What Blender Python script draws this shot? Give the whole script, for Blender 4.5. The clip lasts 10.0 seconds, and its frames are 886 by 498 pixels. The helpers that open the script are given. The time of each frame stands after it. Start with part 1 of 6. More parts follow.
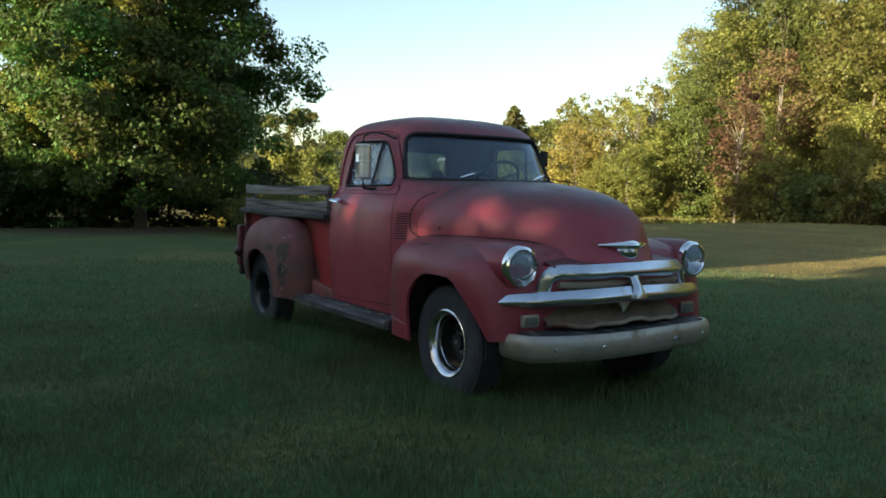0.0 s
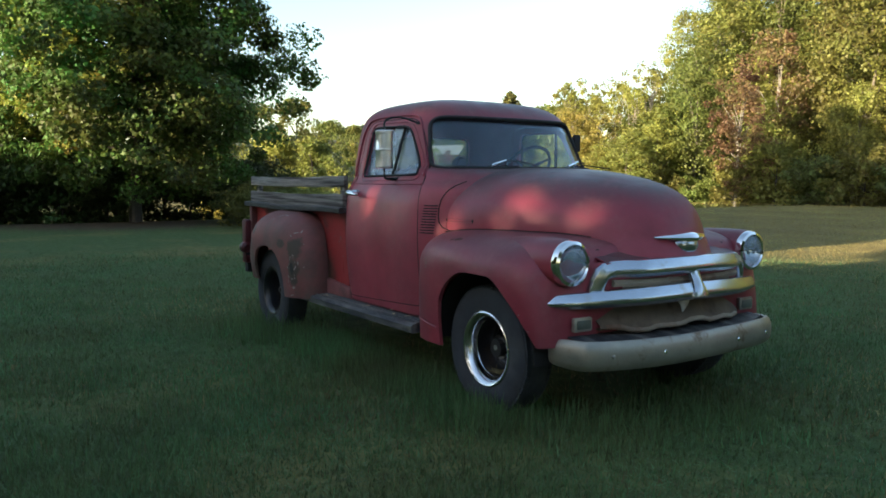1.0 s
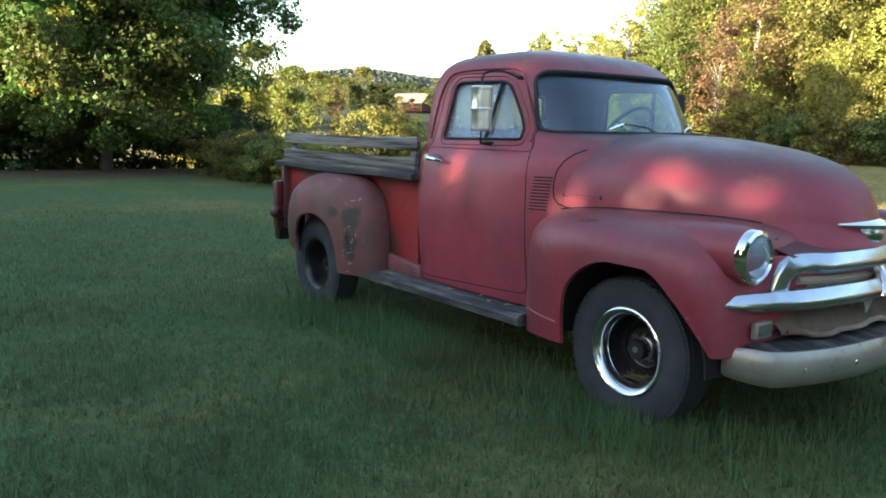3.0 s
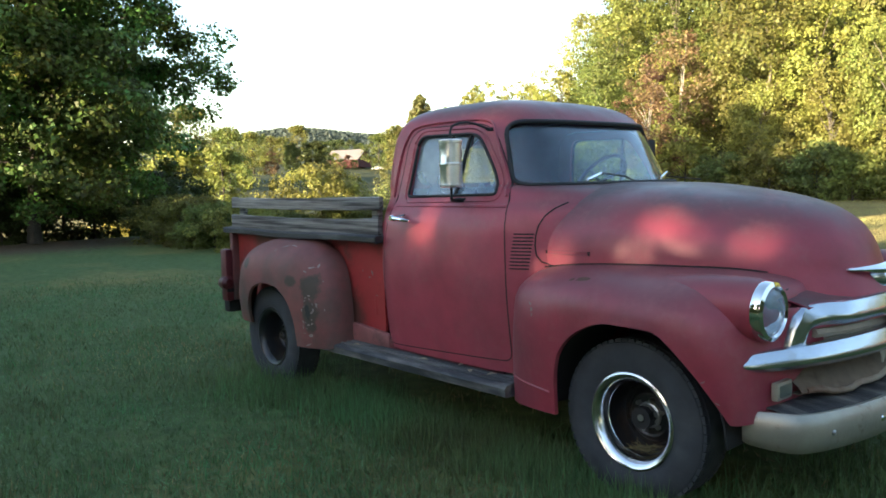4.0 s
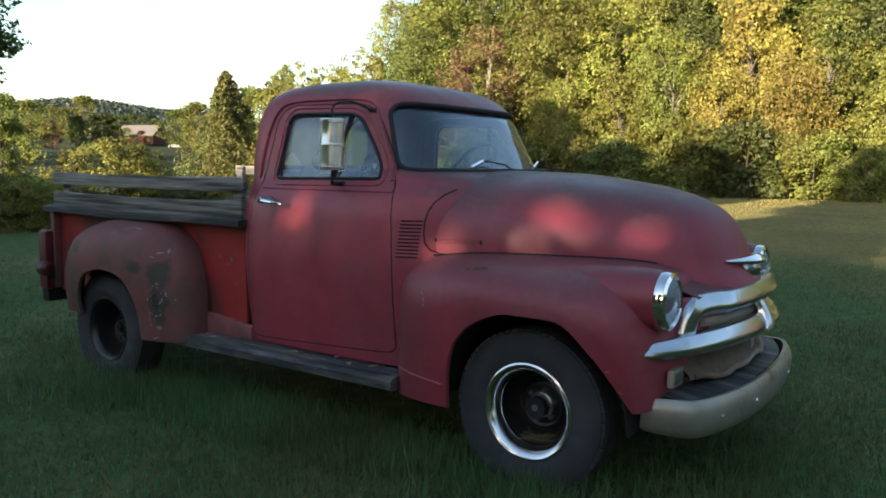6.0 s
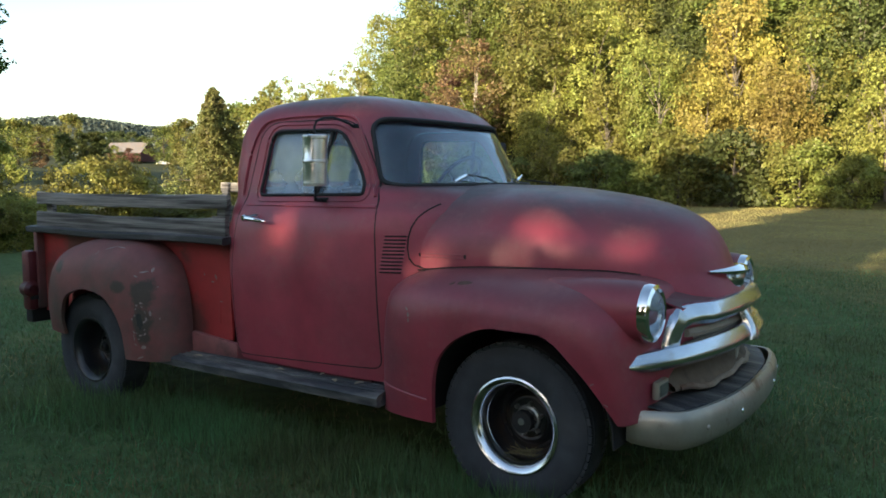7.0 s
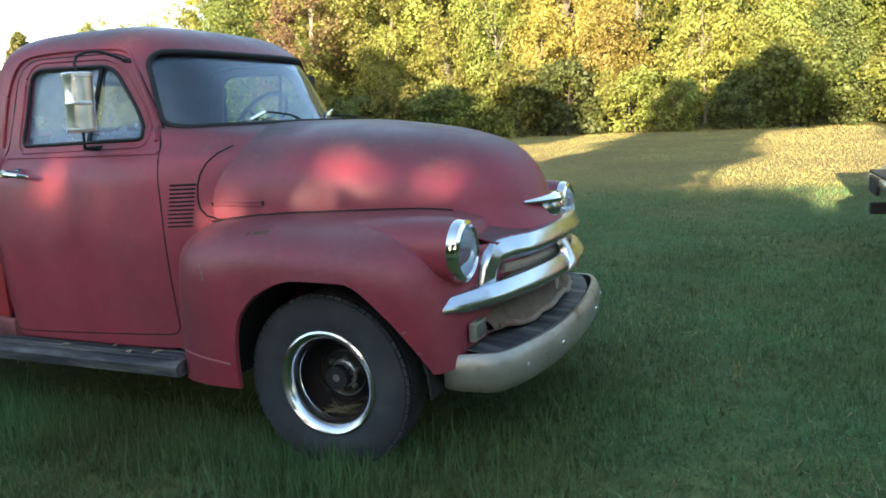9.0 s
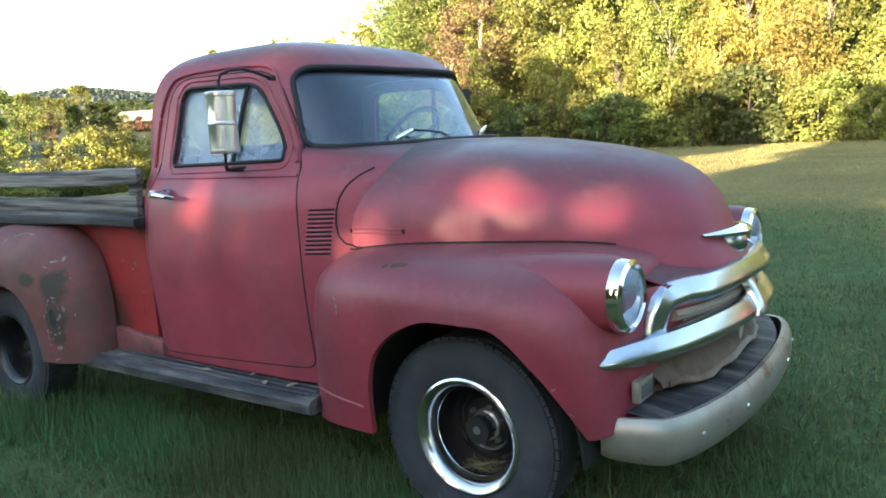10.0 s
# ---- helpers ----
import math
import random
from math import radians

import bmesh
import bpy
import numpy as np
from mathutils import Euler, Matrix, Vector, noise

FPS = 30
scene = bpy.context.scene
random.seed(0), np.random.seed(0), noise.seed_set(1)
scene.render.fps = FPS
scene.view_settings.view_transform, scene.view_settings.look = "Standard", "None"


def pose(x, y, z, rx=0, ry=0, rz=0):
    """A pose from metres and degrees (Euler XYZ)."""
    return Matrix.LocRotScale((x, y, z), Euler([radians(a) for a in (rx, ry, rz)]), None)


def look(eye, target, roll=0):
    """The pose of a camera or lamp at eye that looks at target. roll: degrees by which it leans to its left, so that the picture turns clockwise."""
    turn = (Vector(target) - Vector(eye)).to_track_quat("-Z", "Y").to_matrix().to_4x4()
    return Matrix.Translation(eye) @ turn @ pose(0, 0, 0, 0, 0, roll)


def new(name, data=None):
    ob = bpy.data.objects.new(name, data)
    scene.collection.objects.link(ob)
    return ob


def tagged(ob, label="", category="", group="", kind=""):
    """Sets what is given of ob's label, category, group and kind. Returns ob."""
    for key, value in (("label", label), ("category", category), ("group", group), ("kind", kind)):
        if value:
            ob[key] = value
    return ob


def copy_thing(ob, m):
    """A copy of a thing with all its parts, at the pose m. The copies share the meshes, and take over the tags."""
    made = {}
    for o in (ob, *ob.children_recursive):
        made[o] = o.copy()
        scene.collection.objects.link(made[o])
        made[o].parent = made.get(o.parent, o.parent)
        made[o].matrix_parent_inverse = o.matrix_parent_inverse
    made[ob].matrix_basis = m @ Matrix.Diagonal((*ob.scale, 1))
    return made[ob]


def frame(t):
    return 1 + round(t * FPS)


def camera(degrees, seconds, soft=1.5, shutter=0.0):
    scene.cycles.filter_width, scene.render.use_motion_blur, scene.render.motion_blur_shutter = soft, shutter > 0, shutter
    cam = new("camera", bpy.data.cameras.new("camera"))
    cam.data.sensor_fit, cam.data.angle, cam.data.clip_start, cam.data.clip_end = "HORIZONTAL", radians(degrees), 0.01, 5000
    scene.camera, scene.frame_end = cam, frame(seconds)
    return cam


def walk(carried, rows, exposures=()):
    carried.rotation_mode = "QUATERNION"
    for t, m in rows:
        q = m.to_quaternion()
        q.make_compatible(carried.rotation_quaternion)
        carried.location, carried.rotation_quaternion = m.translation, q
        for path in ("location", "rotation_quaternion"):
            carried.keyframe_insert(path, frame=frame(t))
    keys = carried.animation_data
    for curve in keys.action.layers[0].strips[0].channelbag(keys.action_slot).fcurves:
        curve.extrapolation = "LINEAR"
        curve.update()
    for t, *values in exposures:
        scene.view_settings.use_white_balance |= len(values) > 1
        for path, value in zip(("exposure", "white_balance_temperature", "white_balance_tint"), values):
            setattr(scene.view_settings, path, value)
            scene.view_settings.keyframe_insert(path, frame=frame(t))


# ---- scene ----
from mathutils.bvhtree import BVHTree

cam = camera(58.3, 10.0, soft=1.7)
PATH = [
    (0, (4.078, -3.560, 1.296), (2.408, -2.468, 1.155), 1.14),
    (0.5, (3.792, -3.512, 1.313), (2.093, -2.468, 1.153), 0.22),
    (1, (3.538, -3.488, 1.304), (1.877, -2.386, 1.133), 0.18),
    (1.1, (3.476, -3.497, 1.316), (1.863, -2.326, 1.145), 0.32),
    (1.5, (3.285, -3.595, 1.324), (1.649, -2.497, 0.983), 1.76),
    (2, (2.980, -3.598, 1.325), (1.357, -2.474, 1.007), -0.72),
    (2.2, (2.843, -3.630, 1.345), (1.208, -2.519, 1.040), -0.24),
    (3.3, (2.283, -3.751, 1.386), (0.719, -2.530, 1.131), 1.48),
    (3.5, (2.184, -3.718, 1.384), (0.635, -2.467, 1.204), -0.38),
    (4, (2.032, -3.650, 1.409), (0.521, -2.349, 1.244), -1.40),
    (4.5, (1.896, -3.707, 1.410), (0.587, -2.198, 1.316), 0.71),
    (5, (1.663, -3.814, 1.399), (0.481, -2.211, 1.217), -0.62),
    (5.5, (1.602, -3.799, 1.401), (0.447, -2.179, 1.203), 1.09),
    (5.7, (1.606, -3.796, 1.403), (0.451, -2.176, 1.196), 0.98),
    (6.8, (1.633, -3.773, 1.414), (0.527, -2.116, 1.229), -0.11),
    (7, (1.636, -3.770, 1.415), (0.510, -2.126, 1.242), -0.11),
    (7.5, (1.682, -3.738, 1.411), (0.683, -2.013, 1.260), -0.02),
    (8, (1.751, -3.684, 1.408), (0.897, -1.880, 1.278), -0.93),
    (8.5, (1.797, -3.604, 1.401), (1.032, -1.766, 1.209), -4.34),
    (8.7, (1.743, -3.526, 1.395), (1.010, -1.682, 1.146), -3.73),
    (9, (1.663, -3.408, 1.385), (0.864, -1.605, 1.053), -2.82),
    (9.5, (1.563, -3.230, 1.394), (0.706, -1.460, 1.027), -1.37),
    (10, (1.521, -3.036, 1.423), (0.364, -1.431, 1.133), -3.16),
]
EXPOSURES = [(0, 1.47), (1.0, 1.82), (1.5, 1.92), (2.0, 2.52), (3.5, 2.62), (4.0, 2.47), (4.5, 1.97), (5.0, 1.62), (5.5, 1.67), (7.0, 1.82), (8.0, 1.84), (8.5, 2.02), (9.0, 2.63), (9.5, 2.93), (10.0, 2.98)]
walk(cam, [(t, look(eye, target, roll)) for t, eye, target, roll in PATH], EXPOSURES)

# ---- light ----
SUN_EL, SUN_AZ = radians(10.5), radians(271.0)
SUN_DIR = Vector((math.cos(SUN_AZ) * math.cos(SUN_EL), math.sin(SUN_AZ) * math.cos(SUN_EL), math.sin(SUN_EL)))
sun = new("sun", bpy.data.lights.new("sun", "SUN"))
sun.data.energy, sun.data.angle, sun.data.color = 5.0, radians(0.53), (1.0, 0.83, 0.58)
sun.matrix_world = look(SUN_DIR * 60, (0, 0, 0))

world = bpy.data.worlds.new("sky")
world.use_nodes = True
scene.world = world
wn = world.node_tree
sky = wn.nodes.new("ShaderNodeTexSky")
sky.sky_type, sky.sun_disc = "NISHITA", False
sky.sun_elevation, sky.sun_rotation = SUN_EL, math.pi
sky.air_density, sky.dust_density, sky.ozone_density = 1.0, 0.85, 1.0
wn.links.new(sky.outputs[0], wn.nodes["Background"].inputs[0])
wn.nodes["Background"].inputs[1].default_value = 0.125


# ---- materials ----
def material(name, base, rough=0.6, metal=0.0, vary=0.0, scale=6.0, bump=0.0, bump_scale=40.0, second=None, second_scale=3.0,
             second_at=(0.5, 0.62), spec=0.5, island=0.0, obj_random=0.0, coat=0.0, translucent=0.0, top_tint=None, stretch=None, patchy=0.0, bloom=None):
    """A principled surface: base colour with fine variation, patches of a second colour, and relief."""
    m = bpy.data.materials.new(name)
    m.use_nodes = True
    nt = m.node_tree
    bsdf = nt.nodes["Principled BSDF"]
    bsdf.inputs["Roughness"].default_value = rough
    bsdf.inputs["Metallic"].default_value = metal
    bsdf.inputs["Specular IOR Level"].default_value = spec
    bsdf.inputs["Coat Weight"].default_value = coat
    coord = nt.nodes.new("ShaderNodeTexCoord")
    where = coord.outputs["Object"]
    if stretch:
        mapping = nt.nodes.new("ShaderNodeMapping")
        mapping.inputs["Scale"].default_value = stretch
        nt.links.new(where, mapping.inputs["Vector"])
        where = mapping.outputs[0]
    color = nt.nodes.new("ShaderNodeRGB")
    color.outputs[0].default_value = (*base, 1)
    out = color.outputs[0]

    def noise_at(s, detail=5.0):
        n = nt.nodes.new("ShaderNodeTexNoise")
        n.inputs["Scale"].default_value, n.inputs["Detail"].default_value = s, detail
        n.inputs["Roughness"].default_value = 0.62
        nt.links.new(where, n.inputs["Vector"])
        return n

    if second:
        n = noise_at(second_scale, 8.0)
        ramp = nt.nodes.new("ShaderNodeMapRange")
        ramp.inputs["From Min"].default_value, ramp.inputs["From Max"].default_value = second_at
        nt.links.new(n.outputs["Fac"], ramp.inputs["Value"])
        mix = nt.nodes.new("ShaderNodeMix")
        mix.data_type = "RGBA"
        nt.links.new(ramp.outputs[0], mix.inputs["Factor"])
        nt.links.new(out, mix.inputs["A"])
        mix.inputs["B"].default_value = (*second, 1)
        out = mix.outputs["Result"]
    if top_tint:
        # a second, duller tint mixed in where faces look up, its edge broken by noise
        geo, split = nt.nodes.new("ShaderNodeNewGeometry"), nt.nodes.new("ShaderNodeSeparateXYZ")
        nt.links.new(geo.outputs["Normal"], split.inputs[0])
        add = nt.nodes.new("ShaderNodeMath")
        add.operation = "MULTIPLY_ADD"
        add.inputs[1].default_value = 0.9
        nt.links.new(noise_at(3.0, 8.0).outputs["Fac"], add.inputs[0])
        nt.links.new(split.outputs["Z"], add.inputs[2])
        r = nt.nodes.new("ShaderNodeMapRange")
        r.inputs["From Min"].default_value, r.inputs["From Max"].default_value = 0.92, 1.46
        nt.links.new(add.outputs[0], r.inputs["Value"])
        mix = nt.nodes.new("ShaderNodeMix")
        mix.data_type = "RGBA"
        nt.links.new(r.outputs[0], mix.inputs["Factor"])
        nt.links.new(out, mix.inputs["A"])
        mix.inputs["B"].default_value = (*top_tint, 1)
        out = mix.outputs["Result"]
    if bloom:
        # chalky specks and smears where the paint has gone dull
        fine = nt.nodes.new("ShaderNodeMath")
        fine.operation = "MULTIPLY"
        nt.links.new(noise_at(26.0, 9.0).outputs["Fac"], fine.inputs[0])
        nt.links.new(noise_at(4.5, 6.0).outputs["Fac"], fine.inputs[1])
        r = nt.nodes.new("ShaderNodeMapRange")
        r.inputs["From Min"].default_value, r.inputs["From Max"].default_value = 0.25, 0.42
        r.inputs["To Max"].default_value = 0.32
        nt.links.new(fine.outputs[0], r.inputs["Value"])
        mix = nt.nodes.new("ShaderNodeMix")
        mix.data_type = "RGBA"
        nt.links.new(r.outputs[0], mix.inputs["Factor"])
        nt.links.new(out, mix.inputs["A"])
        mix.inputs["B"].default_value = (*bloom, 1)
        out = mix.outputs["Result"]
    if vary or island or obj_random:
        hsv = nt.nodes.new("ShaderNodeHueSaturation")
        nt.links.new(out, hsv.inputs["Color"])
        value = None
        if vary:
            n = noise_at(scale)
            r = nt.nodes.new("ShaderNodeMapRange")
            r.inputs["From Min"].default_value, r.inputs["From Max"].default_value = 0.25, 0.75
            r.inputs["To Min"].default_value, r.inputs["To Max"].default_value = 1 - vary, 1 + vary
            nt.links.new(n.outputs["Fac"], r.inputs["Value"])
            value = r.outputs[0]
        if island or obj_random:
            src = nt.nodes.new("ShaderNodeNewGeometry") if island else nt.nodes.new("ShaderNodeObjectInfo")
            k = island or obj_random
            r = nt.nodes.new("ShaderNodeMapRange")
            r.inputs["To Min"].default_value, r.inputs["To Max"].default_value = 1 - k, 1 + k
            nt.links.new(src.outputs["Random Per Island" if island else "Random"], r.inputs["Value"])
            if value:
                mul = nt.nodes.new("ShaderNodeMath")
                mul.operation = "MULTIPLY"
                nt.links.new(value, mul.inputs[0])
                nt.links.new(r.outputs[0], mul.inputs[1])
                value = mul.outputs[0]
            else:
                value = r.outputs[0]
        nt.links.new(value, hsv.inputs["Value"])
        out = hsv.outputs[0]
    nt.links.new(out, bsdf.inputs["Base Color"])
    if patchy:
        r = nt.nodes.new("ShaderNodeMapRange")
        r.inputs["From Min"].default_value, r.inputs["From Max"].default_value = 0.35, 0.65
        r.inputs["To Min"].default_value, r.inputs["To Max"].default_value = rough - patchy, rough + patchy
        nt.links.new(noise_at(2.2, 7.0).outputs["Fac"], r.inputs["Value"])
        nt.links.new(r.outputs[0], bsdf.inputs["Roughness"])
    if bump:
        n = noise_at(bump_scale, 6.0)
        b = nt.nodes.new("ShaderNodeBump")
        b.inputs["Strength"].default_value, b.inputs["Distance"].default_value = bump, 0.02
        nt.links.new(n.outputs["Fac"], b.inputs["Height"])
        nt.links.new(b.outputs[0], bsdf.inputs["Normal"])
    if translucent:
        tr = nt.nodes.new("ShaderNodeBsdfTranslucent")
        nt.links.new(out, tr.inputs["Color"])
        ms = nt.nodes.new("ShaderNodeMixShader")
        ms.inputs[0].default_value = translucent
        nt.links.new(bsdf.outputs[0], ms.inputs[1])
        nt.links.new(tr.outputs[0], ms.inputs[2])
        nt.links.new(ms.outputs[0], nt.nodes["Material Output"].inputs["Surface"])
    return m


def leaf_material(name, base, hue=0.02, value=0.35, translucent=0.35, patch=0.22, bough_scale=0.45):
    """Foliage that varies leaf by leaf and tree by tree."""
    m = bpy.data.materials.new(name)
    m.use_nodes = True
    nt = m.node_tree
    bsdf = nt.nodes["Principled BSDF"]
    bsdf.inputs["Roughness"].default_value, bsdf.inputs["Specular IOR Level"].default_value = 0.55, 0.3
    geo, info = nt.nodes.new("ShaderNodeNewGeometry"), nt.nodes.new("ShaderNodeObjectInfo")
    hsv = nt.nodes.new("ShaderNodeHueSaturation")
    hsv.inputs["Color"].default_value = (*base, 1)

    def spread(source, low, high):
        r = nt.nodes.new("ShaderNodeMapRange")
        r.inputs["To Min"].default_value, r.inputs["To Max"].default_value = low, high
        nt.links.new(source, r.inputs["Value"])
        return r.outputs[0]

    # boughs differ: some fresher, some duller, at about the size of a bough and of a spray
    coord, seed = nt.nodes.new("ShaderNodeTexCoord"), spread(info.outputs["Random"], 0.0, 30.0)

    def bough(scale, low, high):
        n = nt.nodes.new("ShaderNodeTexNoise")
        n.noise_dimensions = "4D"
        n.inputs["Scale"].default_value, n.inputs["Detail"].default_value = scale, 2.0
        nt.links.new(coord.outputs["Object"], n.inputs["Vector"])
        nt.links.new(seed, n.inputs["W"])
        r = nt.nodes.new("ShaderNodeMapRange")
        r.inputs["From Min"].default_value, r.inputs["From Max"].default_value = 0.32, 0.68
        r.inputs["To Min"].default_value, r.inputs["To Max"].default_value = low, high
        nt.links.new(n.outputs["Fac"], r.inputs["Value"])
        return r.outputs[0]

    def maths(op, a, b):
        m2 = nt.nodes.new("ShaderNodeMath")
        m2.operation = op
        nt.links.new(a, m2.inputs[0])
        nt.links.new(b, m2.inputs[1])
        return m2.outputs[0]

    tone = maths("ADD", spread(geo.outputs["Random Per Island"], -hue, hue), spread(info.outputs["Random"], 0.5 - hue, 0.5 + hue))
    nt.links.new(maths("ADD", tone, bough(bough_scale, -1.6 * hue, 1.6 * hue)), hsv.inputs["Hue"])
    bright = maths("MULTIPLY", spread(geo.outputs["Random Per Island"], 1 - value, 1 + value), spread(info.outputs["Random"], 0.75, 1.25))
    bright = maths("MULTIPLY", bright, bough(bough_scale, 1 - patch, 1 + patch))
    nt.links.new(maths("MULTIPLY", bright, bough(3.2 * bough_scale, 1 - 0.7 * patch, 1 + 0.7 * patch)), hsv.inputs["Value"])
    nt.links.new(hsv.outputs[0], bsdf.inputs["Base Color"])
    tr = nt.nodes.new("ShaderNodeBsdfTranslucent")
    nt.links.new(hsv.outputs[0], tr.inputs["Color"])
    ms = nt.nodes.new("ShaderNodeMixShader")
    ms.inputs[0].default_value = translucent
    nt.links.new(bsdf.outputs[0], ms.inputs[1])
    nt.links.new(tr.outputs[0], ms.inputs[2])
    nt.links.new(ms.outputs[0], nt.nodes["Material Output"].inputs["Surface"])
    return m


def glass_material(name, tint, rough=0.02, dust_sheen=0.16):
    """A pane with a dusty film whose blue also stands in for reflected sky."""
    m = bpy.data.materials.new(name)
    m.use_nodes = True
    nt = m.node_tree
    nt.nodes.remove(nt.nodes["Principled BSDF"])
    tr, gl = nt.nodes.new("ShaderNodeBsdfTransparent"), nt.nodes.new("ShaderNodeBsdfGlossy")
    tr.inputs[0].default_value = (*tint, 1)
    gl.inputs["Roughness"].default_value = rough
    lw, pw, fr = nt.nodes.new("ShaderNodeLayerWeight"), nt.nodes.new("ShaderNodeMath"), nt.nodes.new("ShaderNodeMath")
    lw.inputs[0].default_value = 0.5
    pw.operation, fr.operation = "POWER", "MULTIPLY_ADD"
    pw.inputs[1].default_value, fr.inputs[1].default_value, fr.inputs[2].default_value = 4.0, 0.9, 0.05
    nt.links.new(lw.outputs["Facing"], pw.inputs[0])
    nt.links.new(pw.outputs[0], fr.inputs[0])
    ms = nt.nodes.new("ShaderNodeMixShader")
    nt.links.new(fr.outputs[0], ms.inputs[0])
    nt.links.new(tr.outputs[0], ms.inputs[1])
    nt.links.new(gl.outputs[0], ms.inputs[2])
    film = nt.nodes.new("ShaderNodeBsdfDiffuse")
    # film colour: dustiness plus a painted blue sky reflection
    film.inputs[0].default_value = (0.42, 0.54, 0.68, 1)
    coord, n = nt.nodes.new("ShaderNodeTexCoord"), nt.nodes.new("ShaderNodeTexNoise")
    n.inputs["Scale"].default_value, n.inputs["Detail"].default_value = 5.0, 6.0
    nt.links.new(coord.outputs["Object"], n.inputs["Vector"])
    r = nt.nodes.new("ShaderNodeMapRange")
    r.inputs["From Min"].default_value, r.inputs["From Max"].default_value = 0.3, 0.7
    r.inputs["To Min"].default_value, r.inputs["To Max"].default_value = dust_sheen * 0.6, dust_sheen * 1.4
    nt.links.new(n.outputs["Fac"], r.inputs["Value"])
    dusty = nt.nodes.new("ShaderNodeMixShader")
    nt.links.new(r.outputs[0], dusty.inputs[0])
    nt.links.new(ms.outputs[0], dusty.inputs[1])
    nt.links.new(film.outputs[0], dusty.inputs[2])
    nt.links.new(dusty.outputs[0], nt.nodes["Material Output"].inputs["Surface"])
    return m


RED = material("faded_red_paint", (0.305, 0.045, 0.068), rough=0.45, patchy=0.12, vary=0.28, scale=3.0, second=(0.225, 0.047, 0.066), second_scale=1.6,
               second_at=(0.48, 0.72), bump=0.04, bump_scale=60, spec=0.5, top_tint=(0.08, 0.052, 0.05), bloom=(0.27, 0.105, 0.10))
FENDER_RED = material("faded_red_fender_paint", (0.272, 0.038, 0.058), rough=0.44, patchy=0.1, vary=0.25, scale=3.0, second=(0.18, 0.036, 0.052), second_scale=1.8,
                      second_at=(0.48, 0.72), bump=0.04, bump_scale=60, top_tint=(0.155, 0.052, 0.055), bloom=(0.27, 0.105, 0.10))
BED_RED = material("bright_red_bed_paint", (0.33, 0.030, 0.032), rough=0.5, vary=0.25, scale=4, second=(0.13, 0.035, 0.03), second_scale=3.5,
                   second_at=(0.46, 0.62), bump=0.08, bump_scale=50)
RUSTY = material("rusty_fender_paint", (0.165, 0.052, 0.048), rough=0.62, vary=0.28, scale=5, second=(0.085, 0.055, 0.046), second_scale=2.8,
                 second_at=(0.43, 0.66), bump=0.12, bump_scale=45)


def wear_through(m, middle, size, tint):
    """Paint worn off in one ragged patch round a place, down to grey-brown steel."""
    nt = m.node_tree
    hsv = nt.nodes["Principled BSDF"].inputs["Base Color"].links[0].from_node
    source = hsv.inputs["Color"].links[0].from_socket
    coord, mp, n = nt.nodes.new("ShaderNodeTexCoord"), nt.nodes.new("ShaderNodeMapping"), nt.nodes.new("ShaderNodeTexNoise")
    mp.inputs["Scale"].default_value = [1 / v for v in size]
    mp.inputs["Location"].default_value = [-c / v for c, v in zip(middle, size)]
    length, add, rg = nt.nodes.new("ShaderNodeVectorMath"), nt.nodes.new("ShaderNodeMath"), nt.nodes.new("ShaderNodeMapRange")
    length.operation, add.operation = "LENGTH", "MULTIPLY_ADD"
    n.inputs["Scale"].default_value, n.inputs["Detail"].default_value, n.inputs["Roughness"].default_value = 9.0, 8.0, 0.65
    nt.links.new(coord.outputs["Object"], mp.inputs["Vector"])
    nt.links.new(mp.outputs[0], length.inputs[0])
    nt.links.new(coord.outputs["Object"], n.inputs["Vector"])
    add.inputs[1].default_value = -2.2
    nt.links.new(n.outputs["Fac"], add.inputs[0])
    nt.links.new(length.outputs["Value"], add.inputs[2])
    rg.inputs["From Min"].default_value, rg.inputs["From Max"].default_value = 0.02, -0.35
    nt.links.new(add.outputs[0], rg.inputs["Value"])
    mix = nt.nodes.new("ShaderNodeMix")
    mix.data_type = "RGBA"
    nt.links.new(rg.outputs[0], mix.inputs["Factor"])
    nt.links.new(source, mix.inputs["A"])
    mix.inputs["B"].default_value = (*tint, 1)
    nt.links.new(mix.outputs["Result"], hsv.inputs["Color"])


for spot, size in (((-2.40, -1.0, 0.76), (0.085, 0.5, 0.085)), ((-2.385, -1.0, 0.58), (0.06, 0.5, 0.12)), ((-3.22, -1.0, 0.87), (0.05, 0.5, 0.045)), ((-2.56, -1.0, 0.79), (0.07, 0.5, 0.035))):
    wear_through(RUSTY, spot, size, (0.05, 0.037, 0.029))
CHROME = material("worn_chrome", (0.54, 0.58, 0.63), rough=0.24, metal=1.0, vary=0.12, scale=9, second=(0.42, 0.38, 0.33), second_scale=7,
                  second_at=(0.6, 0.75), bump=0.03, bump_scale=30)
BRIGHT = material("polished_chrome", (0.8, 0.8, 0.8), rough=0.1, metal=1.0, vary=0.08, scale=12)
SILVER = material("silver_painted_steel", (0.34, 0.325, 0.275), rough=0.4, metal=0.55, patchy=0.1, vary=0.22, scale=4, second=(0.17, 0.12, 0.08), second_scale=7,
                  second_at=(0.58, 0.68), bump=0.12, bump_scale=35)
BEIGE = material("rust_stained_cream_paint", (0.34, 0.285, 0.215), rough=0.7, vary=0.25, scale=6, second=(0.14, 0.075, 0.045), second_scale=3.0,
                 second_at=(0.45, 0.62), bump=0.2, bump_scale=40)
RUST = material("rusty_brown_sheet", (0.15, 0.112, 0.08), rough=0.8, vary=0.35, scale=7, second=(0.06, 0.036, 0.024), second_scale=4, second_at=(0.5, 0.66), bump=0.25, bump_scale=35)
